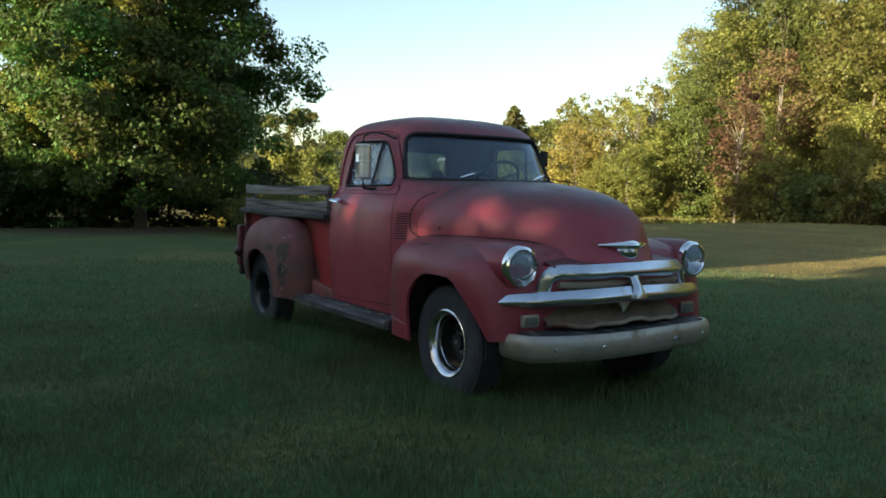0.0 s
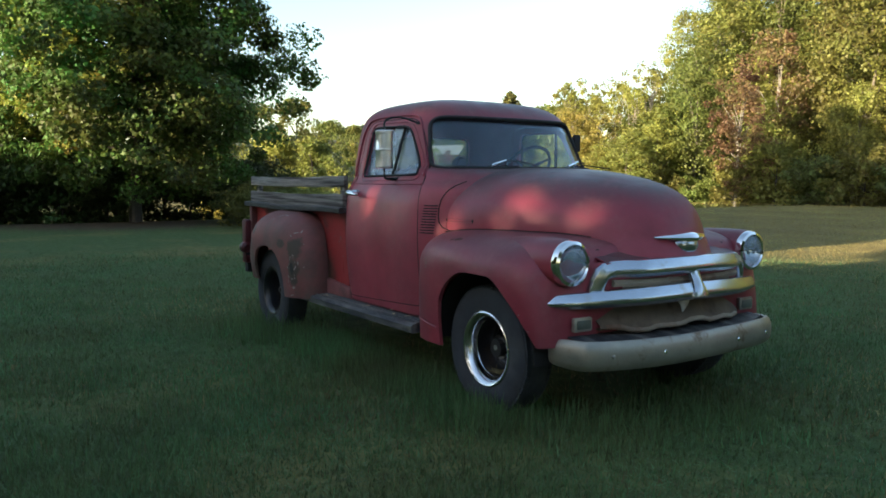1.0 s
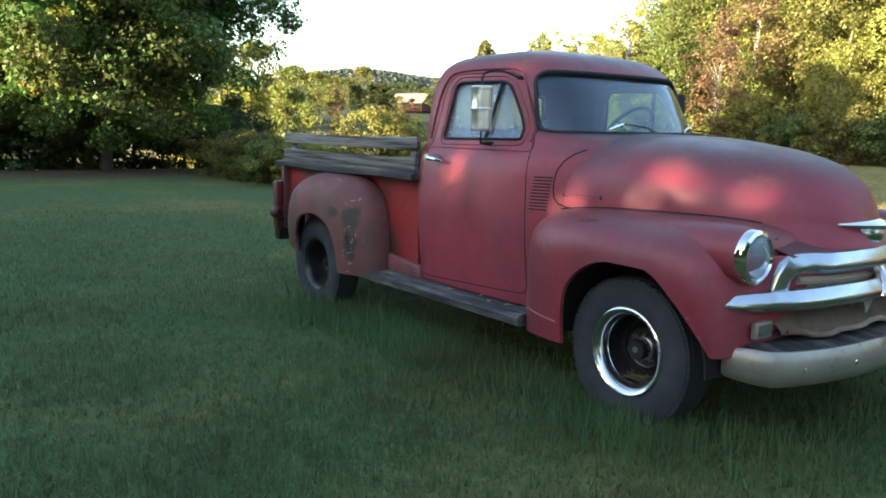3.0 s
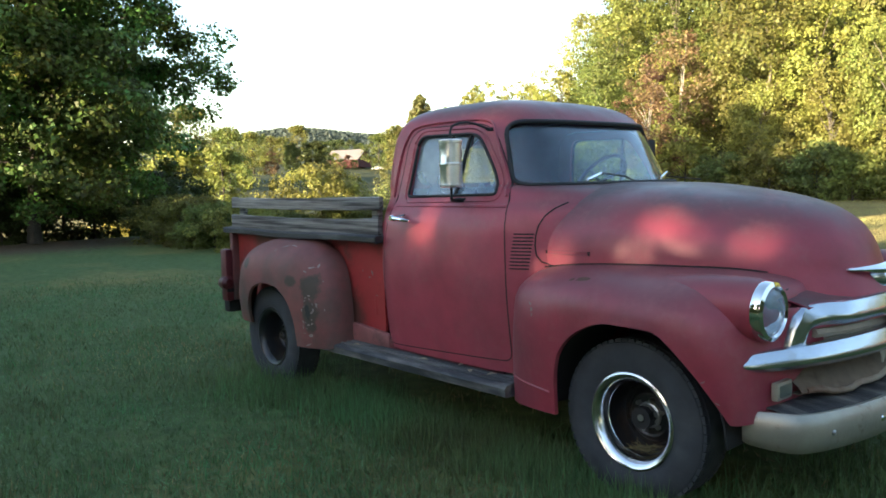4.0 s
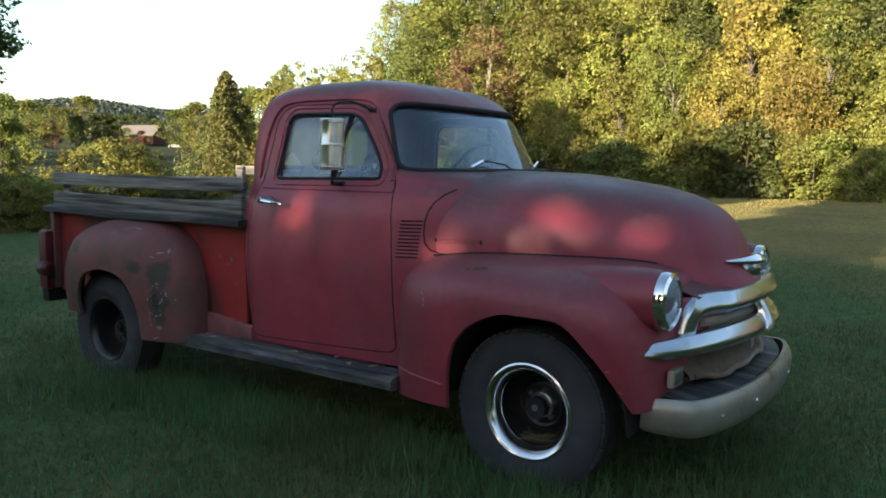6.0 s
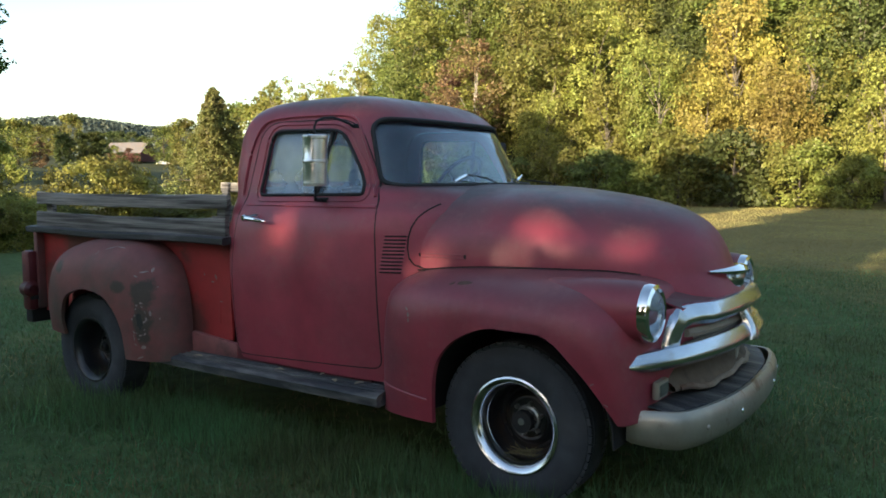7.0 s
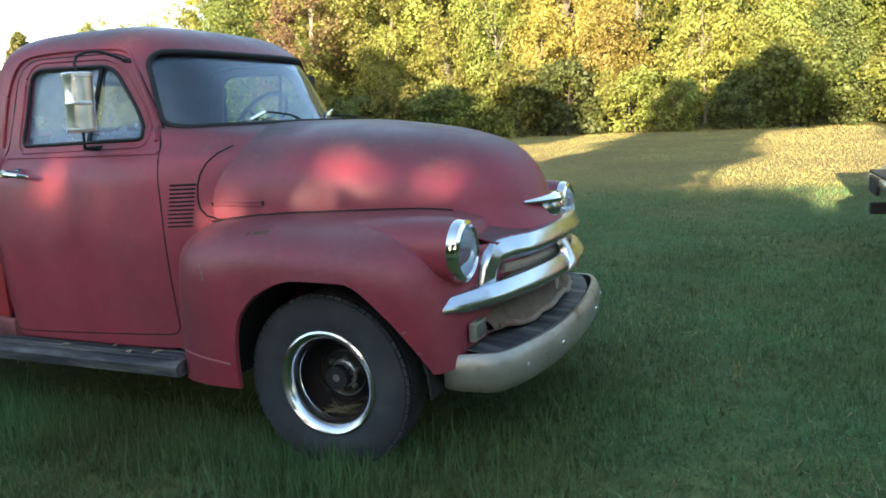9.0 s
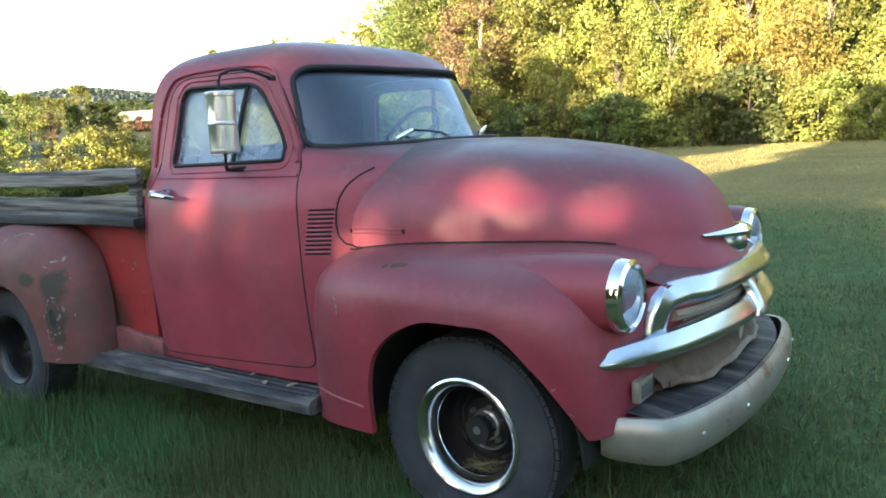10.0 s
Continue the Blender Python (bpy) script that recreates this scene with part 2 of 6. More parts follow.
SATIN = material("ribbed_satin_steel", (0.9, 0.9, 0.9), rough=0.33, metal=1.0, vary=0.12, scale=14)
BLACK = material("black_rubber", (0.018, 0.018, 0.02), rough=0.75, vary=0.3, scale=12, bump=0.1, bump_scale=80)
TYRE = material("weathered_tyre_rubber", (0.032, 0.036, 0.043), rough=0.85, vary=0.3, scale=9, second=(0.042, 0.045, 0.05), second_scale=5, bump=0.1)
DARK = material("dark_undercoat", (0.012, 0.011, 0.011), rough=0.85, vary=0.3)
TRIM = material("worn_trim_ring_chrome", (0.66, 0.68, 0.71), rough=0.22, metal=1.0, vary=0.1, scale=12)
RIM = material("black_painted_wheel", (0.012, 0.013, 0.016), rough=0.3, vary=0.3, scale=10, second=(0.03, 0.02, 0.015), second_scale=8)
HUB = material("greasy_steel_hub", (0.36, 0.35, 0.33), rough=0.34, metal=0.8, vary=0.3, scale=15)
WOOD = material("weathered_grey_board", (0.24, 0.225, 0.205), rough=0.85, vary=0.6, scale=4, second=(0.06, 0.052, 0.047), second_scale=2.2,
                second_at=(0.45, 0.62), bump=0.6, bump_scale=9, obj_random=0.2, stretch=(0.6, 9.0, 20.0))
APRON = material("dull_pink_red_paint", (0.25, 0.085, 0.082), rough=0.6, vary=0.3, scale=7, second=(0.11, 0.05, 0.045), second_scale=6, second_at=(0.55, 0.7), bump=0.1, bump_scale=40)
RUNNING = material("dirty_running_board", (0.026, 0.028, 0.033), rough=0.55, vary=0.5, scale=9, second=(0.19, 0.18, 0.165), second_scale=3.2, second_at=(0.44, 0.66), bump=0.3, stretch=(0.5, 3.0, 3.0))
GLASS = glass_material("windshield_glass", (0.80, 0.91, 0.97), dust_sheen=0.045)
SIDE_GLASS = glass_material("dusty_window_glass", (0.93, 0.96, 0.97), dust_sheen=0.36)
LAMP_GLASS = glass_material("headlamp_glass", (0.9, 0.94, 0.96), dust_sheen=0.26)
RAIL = material("weathered_black_rail", (0.035, 0.037, 0.042), rough=0.42, vary=0.4, scale=7, second=(0.10, 0.10, 0.105), second_scale=4, bump=0.2, stretch=(0.5, 3, 3))
DARK_RED = material("dark_red_tail_paint", (0.10, 0.016, 0.02), rough=0.45, vary=0.35, scale=6, second=(0.045, 0.015, 0.015), second_scale=5)
LENS = material("headlamp_lens_glass", (0.36, 0.39, 0.41), rough=0.1, vary=0.25, scale=10, spec=0.8, coat=1.0)
AMBER = material("dusty_parking_lens", (0.10, 0.115, 0.095), rough=0.4, vary=0.25, scale=14)
CABIN = material("dull_cab_interior", (0.095, 0.125, 0.145), rough=0.8, vary=0.2, scale=4)
SEAT = material("brown_seat_vinyl", (0.10, 0.07, 0.055), rough=0.6, vary=0.25, scale=5)


# ---- building helpers ----
def smoothstep(a, b, x):
    t = min(1.0, max(0.0, (x - a) / (b - a)))
    return t * t * (3 - 2 * t)


def table(pairs):
    """A smooth function through a few (position, value) pairs (monotone cubic)."""
    xs, ys = [p[0] for p in pairs], [p[1] for p in pairs]
    n = len(xs)
    d = [(ys[i + 1] - ys[i]) / (xs[i + 1] - xs[i]) for i in range(n - 1)]
    m = [d[0]] + [0 if d[i - 1] * d[i] <= 0 else 2 * d[i - 1] * d[i] / (d[i - 1] + d[i]) for i in range(1, n - 1)] + [d[-1]]

    def f(x):
        x = min(xs[-1], max(xs[0], x))
        i = max(0, min(n - 2, sum(1 for v in xs[1:-1] if v <= x)))
        h = xs[i + 1] - xs[i]
        t = (x - xs[i]) / h
        return ((1 + 2 * t) * (1 - t) ** 2 * ys[i] + t * (1 - t) ** 2 * h * m[i]
                + t * t * (3 - 2 * t) * ys[i + 1] + t * t * (t - 1) * h * m[i + 1])
    return f


def thing(name, label, category, group="", loc=(0, 0, 0), rz=0.0):
    ob = new(name)
    ob.matrix_world = pose(*loc, 0, 0, rz)
    return tagged(ob, label, category, group)


def part(name, bm, mat, parent=None, label="", smooth=True, kind="", sharp=35):
    me = bpy.data.meshes.new(name)
    bmesh.ops.recalc_face_normals(bm, faces=bm.faces[:])
    bm.to_mesh(me)
    bm.free()
    me.materials.append(mat)
    for p in me.polygons:
        p.use_smooth = smooth
    if smooth and sharp:
        me.set_sharp_from_angle(angle=radians(sharp))
    ob = new(name, me)
    ob.parent = parent
    if label or kind:
        tagged(ob, label, kind=kind)
    return ob


def loft(rings, closed=True, caps=(False, False)):
    """A skin over rings of equally many points."""
    bm = bmesh.new()
    vs = [[bm.verts.new(p) for p in ring] for ring in rings]
    n = len(vs[0])
    for a, b in zip(vs, vs[1:]):
        for i in range(n if closed else n - 1):
            j = (i + 1) % n
            quad = [a[i], a[j], b[j], b[i]]
            if len({tuple(round(c, 6) for c in v.co) for v in quad}) >= 3:
                bm.faces.new(quad)
    for want, ring in zip(caps, (vs[0], vs[-1])):
        if want:
            bm.faces.new(ring)
    bmesh.ops.remove_doubles(bm, verts=bm.verts[:], dist=1e-5)
    return bm


def box(size, at=(0, 0, 0), bevel=0.0, turn=None, segments=2):
    bm = bmesh.new()
    bmesh.ops.create_cube(bm, size=1)
    bmesh.ops.scale(bm, vec=size, verts=bm.verts[:])
    if bevel:
        bmesh.ops.bevel(bm, geom=bm.edges[:], offset=bevel, segments=segments, affect="EDGES", profile=0.6)
    if turn:
        bmesh.ops.transform(bm, matrix=pose(0, 0, 0, *turn), verts=bm.verts[:])
    bmesh.ops.translate(bm, vec=at, verts=bm.verts[:])
    return bm


def join(*bms):
    out = bmesh.new()
    for b in bms:
        me = bpy.data.meshes.new("tmp")
        b.to_mesh(me)
        out.from_mesh(me)
        b.free()
        bpy.data.meshes.remove(me)
    return out


def mirrored(bm):
    """A copy on the other side of the truck's middle."""
    b = bm.copy()
    bmesh.ops.scale(b, vec=(1, -1, 1), verts=b.verts[:])
    bmesh.ops.reverse_faces(b, faces=b.faces[:])
    return b


def lathe(profile, axis="y", n=48, at=(0, 0, 0)):
    """profile: (radius, along) pairs turned round an axis."""
    rings = []
    for k in range(n):
        a = 2 * math.pi * k / n
        c, s = math.cos(a), math.sin(a)
        if axis == "y":
            rings.append([Vector((r * c, h, r * s)) + Vector(at) for r, h in profile])
        elif axis == "x":
            rings.append([Vector((h, r * c, r * s)) + Vector(at) for r, h in profile])
        else:
            rings.append([Vector((r * c, r * s, h)) + Vector(at) for r, h in profile])
    rings.append(rings[0])
    return loft(rings, closed=False)


def tube(points, radius, n=8, closed=False, flat=1.0):
    """A round bar along points; radius a number or one a point."""
    pts = [Vector(p) for p in points]
    m = len(pts)
    rings = []
    up = Vector((0, 0, 1))
    for i, p in enumerate(pts):
        a = pts[(i - 1) % m] if closed or i else p
        b = pts[(i + 1) % m] if closed or i < m - 1 else p
        t = (b - a).normalized()
        ref = up if abs(t.dot(up)) < 0.95 else Vector((1, 0, 0))
        u = t.cross(ref).normalized()
        v = u.cross(t)
        r = radius[i] if isinstance(radius, (list, tuple)) else radius
        rings.append([p + (u * math.cos(2 * math.pi * k / n) * flat + v * math.sin(2 * math.pi * k / n)) * r for k in range(n)])
    if closed:
        return loft(rings + [rings[0]])
    return loft(rings, caps=(True, True))


def rounded(points, radius, seg=5):
    """A polygon (2D) with its corners rounded."""
    out, n = [], len(points)
    for i in range(n):
        p0, p, p1 = Vector(points[i - 1]), Vector(points[i]), Vector(points[(i + 1) % n])
        r = radius[i] if isinstance(radius, (list, tuple)) else radius
        a, b = (p0 - p), (p1 - p)
        r = min(r, a.length * 0.48, b.length * 0.48)
        a, b = p + a.normalized() * r, p + b.normalized() * r
        for k in range(seg + 1):
            t = k / seg
            out.append((1 - t) ** 2 * a + 2 * t * (1 - t) * p + t * t * b)
    return out


def resampled(points, step):
    """A closed 2D outline with points about a step apart."""
    out = []
    for a, b in zip(points, points[1:] + points[:1]):
        k = max(1, int((b - a).length / step))
        out += [a.lerp(b, i / k) for i in range(k)]
    return out


def prism(outline, axis, low, high):
    """A solid from a 2D outline: axis 'y' takes (x, z), axis 'x' takes (y, z), axis 'z' takes (x, y)."""
    def at(p, h):
        return {"y": (p[0], h, p[1]), "x": (h, p[0], p[1]), "z": (p[0], p[1], h)}[axis]
    bm = loft([[at(p, low) for p in outline], [at(p, high) for p in outline]], caps=(True, True))
    bmesh.ops.recalc_face_normals(bm, faces=bm.faces[:])
    return bm


def boolean(bm, cutters, operation="DIFFERENCE"):
    """bm less the cutters, or its common part with them. bm and the cutters are used up."""
    def temp(b):
        me = bpy.data.meshes.new("tmp")
        bmesh.ops.recalc_face_normals(b, faces=b.faces[:])
        b.to_mesh(me)
        b.free()
        return new("tmp", me)
    ob, others = temp(bm), [temp(c) for c in cutters]
    for o in others:
        mod = ob.modifiers.new("cut", "BOOLEAN")
        mod.operation, mod.object, mod.solver = operation, o, "EXACT"
    got = bpy.data.meshes.new_from_object(ob.evaluated_get(bpy.context.evaluated_depsgraph_get()))
    out = bmesh.new()
    out.from_mesh(got)
    bpy.data.meshes.remove(got)
    for o in (ob, *others):
        me = o.data
        bpy.data.objects.remove(o)
        bpy.data.meshes.remove(me)
    return out


def thickened(bm, thickness):
    """A closed shell from an open skin; the thickness goes inward."""
    bmesh.ops.recalc_face_normals(bm, faces=bm.faces[:])
    me = bpy.data.meshes.new("tmp")
    bm.to_mesh(me)
    bm.free()
    ob = new("tmp", me)
    mod = ob.modifiers.new("thick", "SOLIDIFY")
    mod.thickness, mod.offset = thickness, -1
    got = bpy.data.meshes.new_from_object(ob.evaluated_get(bpy.context.evaluated_depsgraph_get()))
    out = bmesh.new()
    out.from_mesh(got)
    bpy.data.objects.remove(ob)
    bpy.data.meshes.remove(me)
    bpy.data.meshes.remove(got)
    return out

# ---- ground ----
def grass_ground():
    """Short grass over soil: green with dry, straw-coloured patches and fine blades."""
    m = material("mown_grass_ground", (0.075, 0.115, 0.042), rough=0.95, vary=0.4, scale=7.0, second=(0.20, 0.165, 0.06), second_scale=0.22,
                 second_at=(0.5, 0.72), bump=0.9, bump_scale=38, spec=0.15)
    # beyond the mown lawn the field is dry and straw-coloured
    nt = m.node_tree
    hsv = nt.nodes["Principled BSDF"].inputs["Base Color"].links[0].from_node
    source = hsv.inputs["Color"].links[0].from_socket
    coord, split, n = nt.nodes.new("ShaderNodeTexCoord"), nt.nodes.new("ShaderNodeSeparateXYZ"), nt.nodes.new("ShaderNodeTexNoise")
    nt.links.new(coord.outputs["Object"], split.inputs[0])
    nt.links.new(coord.outputs["Object"], n.inputs["Vector"])
    n.inputs["Scale"].default_value, n.inputs["Detail"].default_value = 0.35, 6.0
    add = nt.nodes.new("ShaderNodeMath")
    add.operation = "MULTIPLY_ADD"
    add.inputs[1].default_value = 7.0
    nt.links.new(n.outputs["Fac"], add.inputs[0])
    nt.links.new(split.outputs["Y"], add.inputs[2])
    rg = nt.nodes.new("ShaderNodeMapRange")
    rg.inputs["From Min"].default_value, rg.inputs["From Max"].default_value = 10.5, 16.0
    rg.inputs["To Max"].default_value = 0.85
    nt.links.new(add.outputs[0], rg.inputs["Value"])
    mix = nt.nodes.new("ShaderNodeMix")
    mix.data_type = "RGBA"
    nt.links.new(rg.outputs[0], mix.inputs["Factor"])
    nt.links.new(source, mix.inputs["A"])
    mix.inputs["B"].default_value = (0.21, 0.17, 0.068, 1)
    # leaf litter under the wood, and far-hill forest with distance haze put into its tint
    last = mix.outputs["Result"]
    for axis, low, high, tint in (("Y", 40.0, 44.0, (0.05, 0.055, 0.022, 1)), ("X", -390.0, -330.0, (0.035, 0.052, 0.04, 1))):
        rg = nt.nodes.new("ShaderNodeMapRange")
        rg.inputs["From Min"].default_value, rg.inputs["From Max"].default_value = low, high
        nt.links.new(split.outputs[axis], rg.inputs["Value"])
        mix = nt.nodes.new("ShaderNodeMix")
        mix.data_type = "RGBA"
        fac = rg.outputs[0]
        if axis == "X":
            inv = nt.nodes.new("ShaderNodeMath")
            inv.operation = "SUBTRACT"
            inv.inputs[0].default_value = 1.0
            nt.links.new(fac, inv.inputs[1])
            fac = inv.outputs[0]
        nt.links.new(fac, mix.inputs["Factor"])
        nt.links.new(last, mix.inputs["A"])
        mix.inputs["B"].default_value = tint
        last = mix.outputs["Result"]
    nt.links.new(last, hsv.inputs["Color"])
    return m


GRASS_GROUND = grass_ground()
# fallen leaves and bare soil under the maple
wear_through(GRASS_GROUND, (-22.5, 1.5, 0.0), (4.5, 3.8, 40.0), (0.085, 0.065, 0.045))


def height(x, y):
    """The lie of the land: flat lawn, a wooded hill beyond the field, a dip behind the lawn and far hills."""
    z = 42.0 * smoothstep(41, 106, y + 0.14 * min(0, x + 25)) * smoothstep(-92, -38, x)
    z += -2.4 * smoothstep(-22, -42, x) * (1 - smoothstep(-80, -170, x)) + 4.6 * smoothstep(-90, -190, x) + 6.0 * smoothstep(-190, -290, x)
    z += 25.5 * math.exp(-((x + 575) / 95) ** 2 - ((y - 335) / 75) ** 2) + 19 * math.exp(-(math.hypot(x + 650, y - 230) / 110) ** 2)
    z += 29 * math.exp(-(math.hypot(x + 610, y - 450) / 95) ** 2) + 24 * math.exp(-(math.hypot(x + 640, y - 580) / 100) ** 2)
    return z


rings = []
for i in range(100):
    r = 0.5 * 1.09 ** i
    rings.append([Vector((r * math.cos(a) - 2, r * math.sin(a) + 2, height(r * math.cos(a) - 2, r * math.sin(a) + 2))) for a in [2 * math.pi * k / 240 for k in range(240)]])
ground = part("ground", loft(rings, caps=(True, False)), GRASS_GROUND, None, kind="structure", sharp=0)
tagged(ground, "mown lawn and field with dry patches", "ground")


def quads_object(name, verts, faces_per, mat, parent=None, label="", kind="", smooth=False):
    """A mesh from an array of corner points, so many corners a face."""
    n = len(verts) // faces_per
    me = bpy.data.meshes.new(name)
    me.vertices.add(len(verts))
    me.vertices.foreach_set("co", np.asarray(verts, np.float32).ravel())
    me.loops.add(n * faces_per)
    me.loops.foreach_set("vertex_index", np.arange(n * faces_per, dtype=np.int32))
    me.polygons.add(n)
    me.polygons.foreach_set("loop_start", np.arange(0, n * faces_per, faces_per, dtype=np.int32))
    me.polygons.foreach_set("loop_total", np.full(n, faces_per, np.int32))
    me.update(calc_edges=True)
    me.validate()
    me.materials.append(mat)
    ob = new(name, me)
    ob.parent = parent
    if label or kind:
        tagged(ob, label, kind=kind)
    return ob


BLADE = leaf_material("grass_blade", (0.105, 0.155, 0.06), hue=0.03, value=0.45, translucent=0.25, patch=0.22, bough_scale=0.9)
STRAW = leaf_material("field_grass_blade", (0.215, 0.165, 0.06), hue=0.016, value=0.3, translucent=0.15, patch=0.3, bough_scale=0.35)
DRY = leaf_material("dry_grass_blade", (0.24, 0.20, 0.09), hue=0.015, value=0.35, translucent=0.25, patch=0.3)


def blades(rng, xy, length, width, lean):
    n = len(xy)
    a = rng.uniform(0, 2 * np.pi, n)
    b = rng.uniform(0, 2 * np.pi, n)
    L = length * rng.uniform(0.55, 1.35, n)
    base = np.c_[xy, np.zeros(n)]
    side = np.c_[np.cos(a), np.sin(a), np.zeros(n)] * (width * rng.uniform(0.7, 1.3, n))[:, None]
    k = np.abs(rng.normal(0, lean, n))
    tip = base + np.c_[np.cos(b) * k * L, np.sin(b) * k * L, L * np.sqrt(np.clip(1 - k * k, 0.15, 1))]
    return np.stack([base - side, base + side, tip], 1).reshape(-1, 3)


rng = np.random.default_rng(4)
# the lawn round the truck: short blades, denser near the way the camera goes
n = 340000
d = 0.9 + 13.0 * rng.random(n) ** 1.25
th = np.radians(rng.uniform(75, 200, n))
ex = rng.uniform(1.3, 4.0, n)
xy = np.c_[ex + d * np.cos(th), -3.6 + d * np.sin(th)]
xy = xy[~((np.abs(xy[:, 1]) < 0.5) & (xy[:, 0] > -3.2) & (xy[:, 0] < 0.3))]
grow = 0.6 + 0.9 * np.array([noise.noise((x * 0.9, y * 0.9, 0.3)) for x, y in xy])
quads_object("lawn_grass", blades(rng, xy, 0.043 * np.clip(grow + 0.45, 0.4, 2.0), 0.0037, 0.95), 3, BLADE, kind="stuff")
tagged(bpy.data.objects["lawn_grass"], "short green lawn grass with uneven growth", "grass")
# taller tufts where the mower cannot reach: round the wheels, along the truck, and here and there
spots = [(0.0, -0.95, 0.5, 0.16), (0.1, -0.9, 0.35, 0.2), (-2.93, -1.0, 0.5, 0.26), (-2.6, -1.0, 0.3, 0.2), (0.6, -0.6, 0.5, 0.14), (0.7, 0.2, 0.5, 0.13), (0.0, 0.95, 0.4, 0.16), (-2.93, 0.95, 0.4, 0.2)]
spots += [(-0.4 - 0.2 * i, -0.75 - 0.1 * (i % 3), 0.28, 0.15) for i in range(11)]
pts, lens = [], []
for sx, sy, spread, tall in spots:
    q = rng.normal(0, spread * 0.5, (900, 2)) + (sx, sy)
    pts.append(q)
    lens.append(np.full(len(q), 0.72 * tall))
for i in range(260):
    dd, tt = 1.6 + 8 * rng.random() ** 1.2, math.radians(rng.uniform(85, 195))
    q = rng.normal(0, 0.10, (26, 2)) + (rng.uniform(1.4, 3.8) + dd * math.cos(tt), -3.6 + dd * math.sin(tt))
    pts.append(q)
    lens.append(np.full(len(q), rng.uniform(0.05, 0.09)))
xy, L = np.concatenate(pts), np.concatenate(lens)
quads_object("tall_grass", blades(rng, xy, L, 0.004, 0.5), 3, BLADE, kind="stuff")
tagged(bpy.data.objects["tall_grass"], "taller unmown grass tufts beside the tyres", "grass")
n = 110000
d = 0.9 + 12.0 * rng.random(n) ** 1.2
th = np.radians(rng.uniform(75, 200, n))
xy = np.c_[rng.uniform(1.3, 4.0, n) + d * np.cos(th), -3.6 + d * np.sin(th)]
# straw gathers in patches
dry = np.array([noise.noise((x * 0.55, y * 0.55, 4.0)) + 0.5 * noise.noise((x * 1.9, y * 1.9, 8.0)) for x, y in xy])
xy = xy[rng.random(n) < np.clip(0.22 + 1.1 * dry, 0.05, 1.0)]
n = len(xy)
quads_object("dry_grass", blades(rng, xy, np.full(n, 0.045), 0.004, 0.9), 3, DRY, kind="stuff")
tagged(bpy.data.objects["dry_grass"], "dry straw-coloured grass blades in the lawn", "grass")
# the field beyond: rank, half-dry grass that catches the low sun
n = 200000
yy = 7.0 + 33 * rng.random(n) ** 1.5
xx = 1.7 - (yy + 3.7) * np.tan(np.radians(rng.uniform(-10, 46, n))) + rng.uniform(-1, 1, n)
ok = rng.random(n) < np.clip((yy - 7.0) / 4.0, 0.03, 1.0)
xx, yy = xx[ok], yy[ok]
quads_object("field_grass", blades(rng, np.c_[xx, yy], 0.022 + 0.0005 * yy, 0.0032 + 0.0002 * yy, 1.0), 3, STRAW, kind="stuff")
tagged(bpy.data.objects["field_grass"], "dry yellowish field grass before the wood", "grass")

# ---- the old pickup truck: its front axle lies over the origin, it faces +x ----
truck = thing("pickup_truck", "old faded red pickup truck with chrome grille parked on the grass", "truck")


def superring(z, xf, xb, b, count=96):
    """A level outline of the cab: rounder in front than behind."""
    xc, a = (xf + xb) / 2, (xf - xb) / 2
    ring, back = [], 7.0 - 2.2 * smoothstep(1.4, 1.85, z)
    for k in range(count):
        t = 2 * math.pi * (k + 0.5) / count
        c, s = math.cos(t), math.sin(t)
        n = 3.7 if c > 0 else back
        ring.append((xc + a * math.copysign(abs(c) ** (2 / n), c), b * math.copysign(abs(s) ** (2 / n), s), z))
    return ring


CAB_FRONT = table([(0.40, -0.42), (1.25, -0.42), (1.34, -0.48), (1.372, -0.54), (1.395, -0.655), (1.42, -0.668), (1.72, -0.845), (1.78, -0.90), (1.845, -1.02), (1.89, -1.25), (1.90, -1.36)])
CAB_BACK = table([(0.40, -1.93), (1.2, -1.96), (1.5, -1.985), (1.67, -1.98), (1.76, -1.945), (1.845, -1.83), (1.89, -1.55), (1.90, -1.42)])
CAB_HALF = table([(0.40, 0.80), (0.55, 0.825), (0.9, 0.85), (1.15, 0.83), (1.25, 0.80), (1.33, 0.75), (1.5, 0.715), (1.67, 0.69), (1.76, 0.66), (1.825, 0.59), (1.866, 0.45), (1.892, 0.24), (1.90, 0.05)])


def cab_skin(inset=0.0):
    levels = [0.43, 0.47, 0.52] + [0.6 + 0.06 * i for i in range(9)] + [1.12 + 0.025 * i for i in range(23)] + [1.70, 1.725, 1.75, 1.77, 1.79, 1.81, 1.825, 1.84, 1.855, 1.868, 1.879, 1.888, 1.895, 1.90]
    rings = [superring(z - (inset if z > 1.7 else 0), CAB_FRONT(z) - inset, CAB_BACK(z) + inset, CAB_HALF(z) - inset) for z in levels]
    return loft(rings, caps=(False, True))


def turn_out(outline, by):
    """An outline grown by so many metres."""
    c = sum((Vector(p) for p in outline), Vector((0, 0))) / len(outline)
    out = []
    for i, p in enumerate(outline):
        t = (Vector(outline[(i + 1) % len(outline)]) - Vector(outline[i - 1])).normalized()
        nrm = Vector((t[1], -t[0]))
        if nrm.dot(Vector(p) - c) < 0:
            nrm = -nrm
        out.append(Vector(p) + nrm * by)
    return out


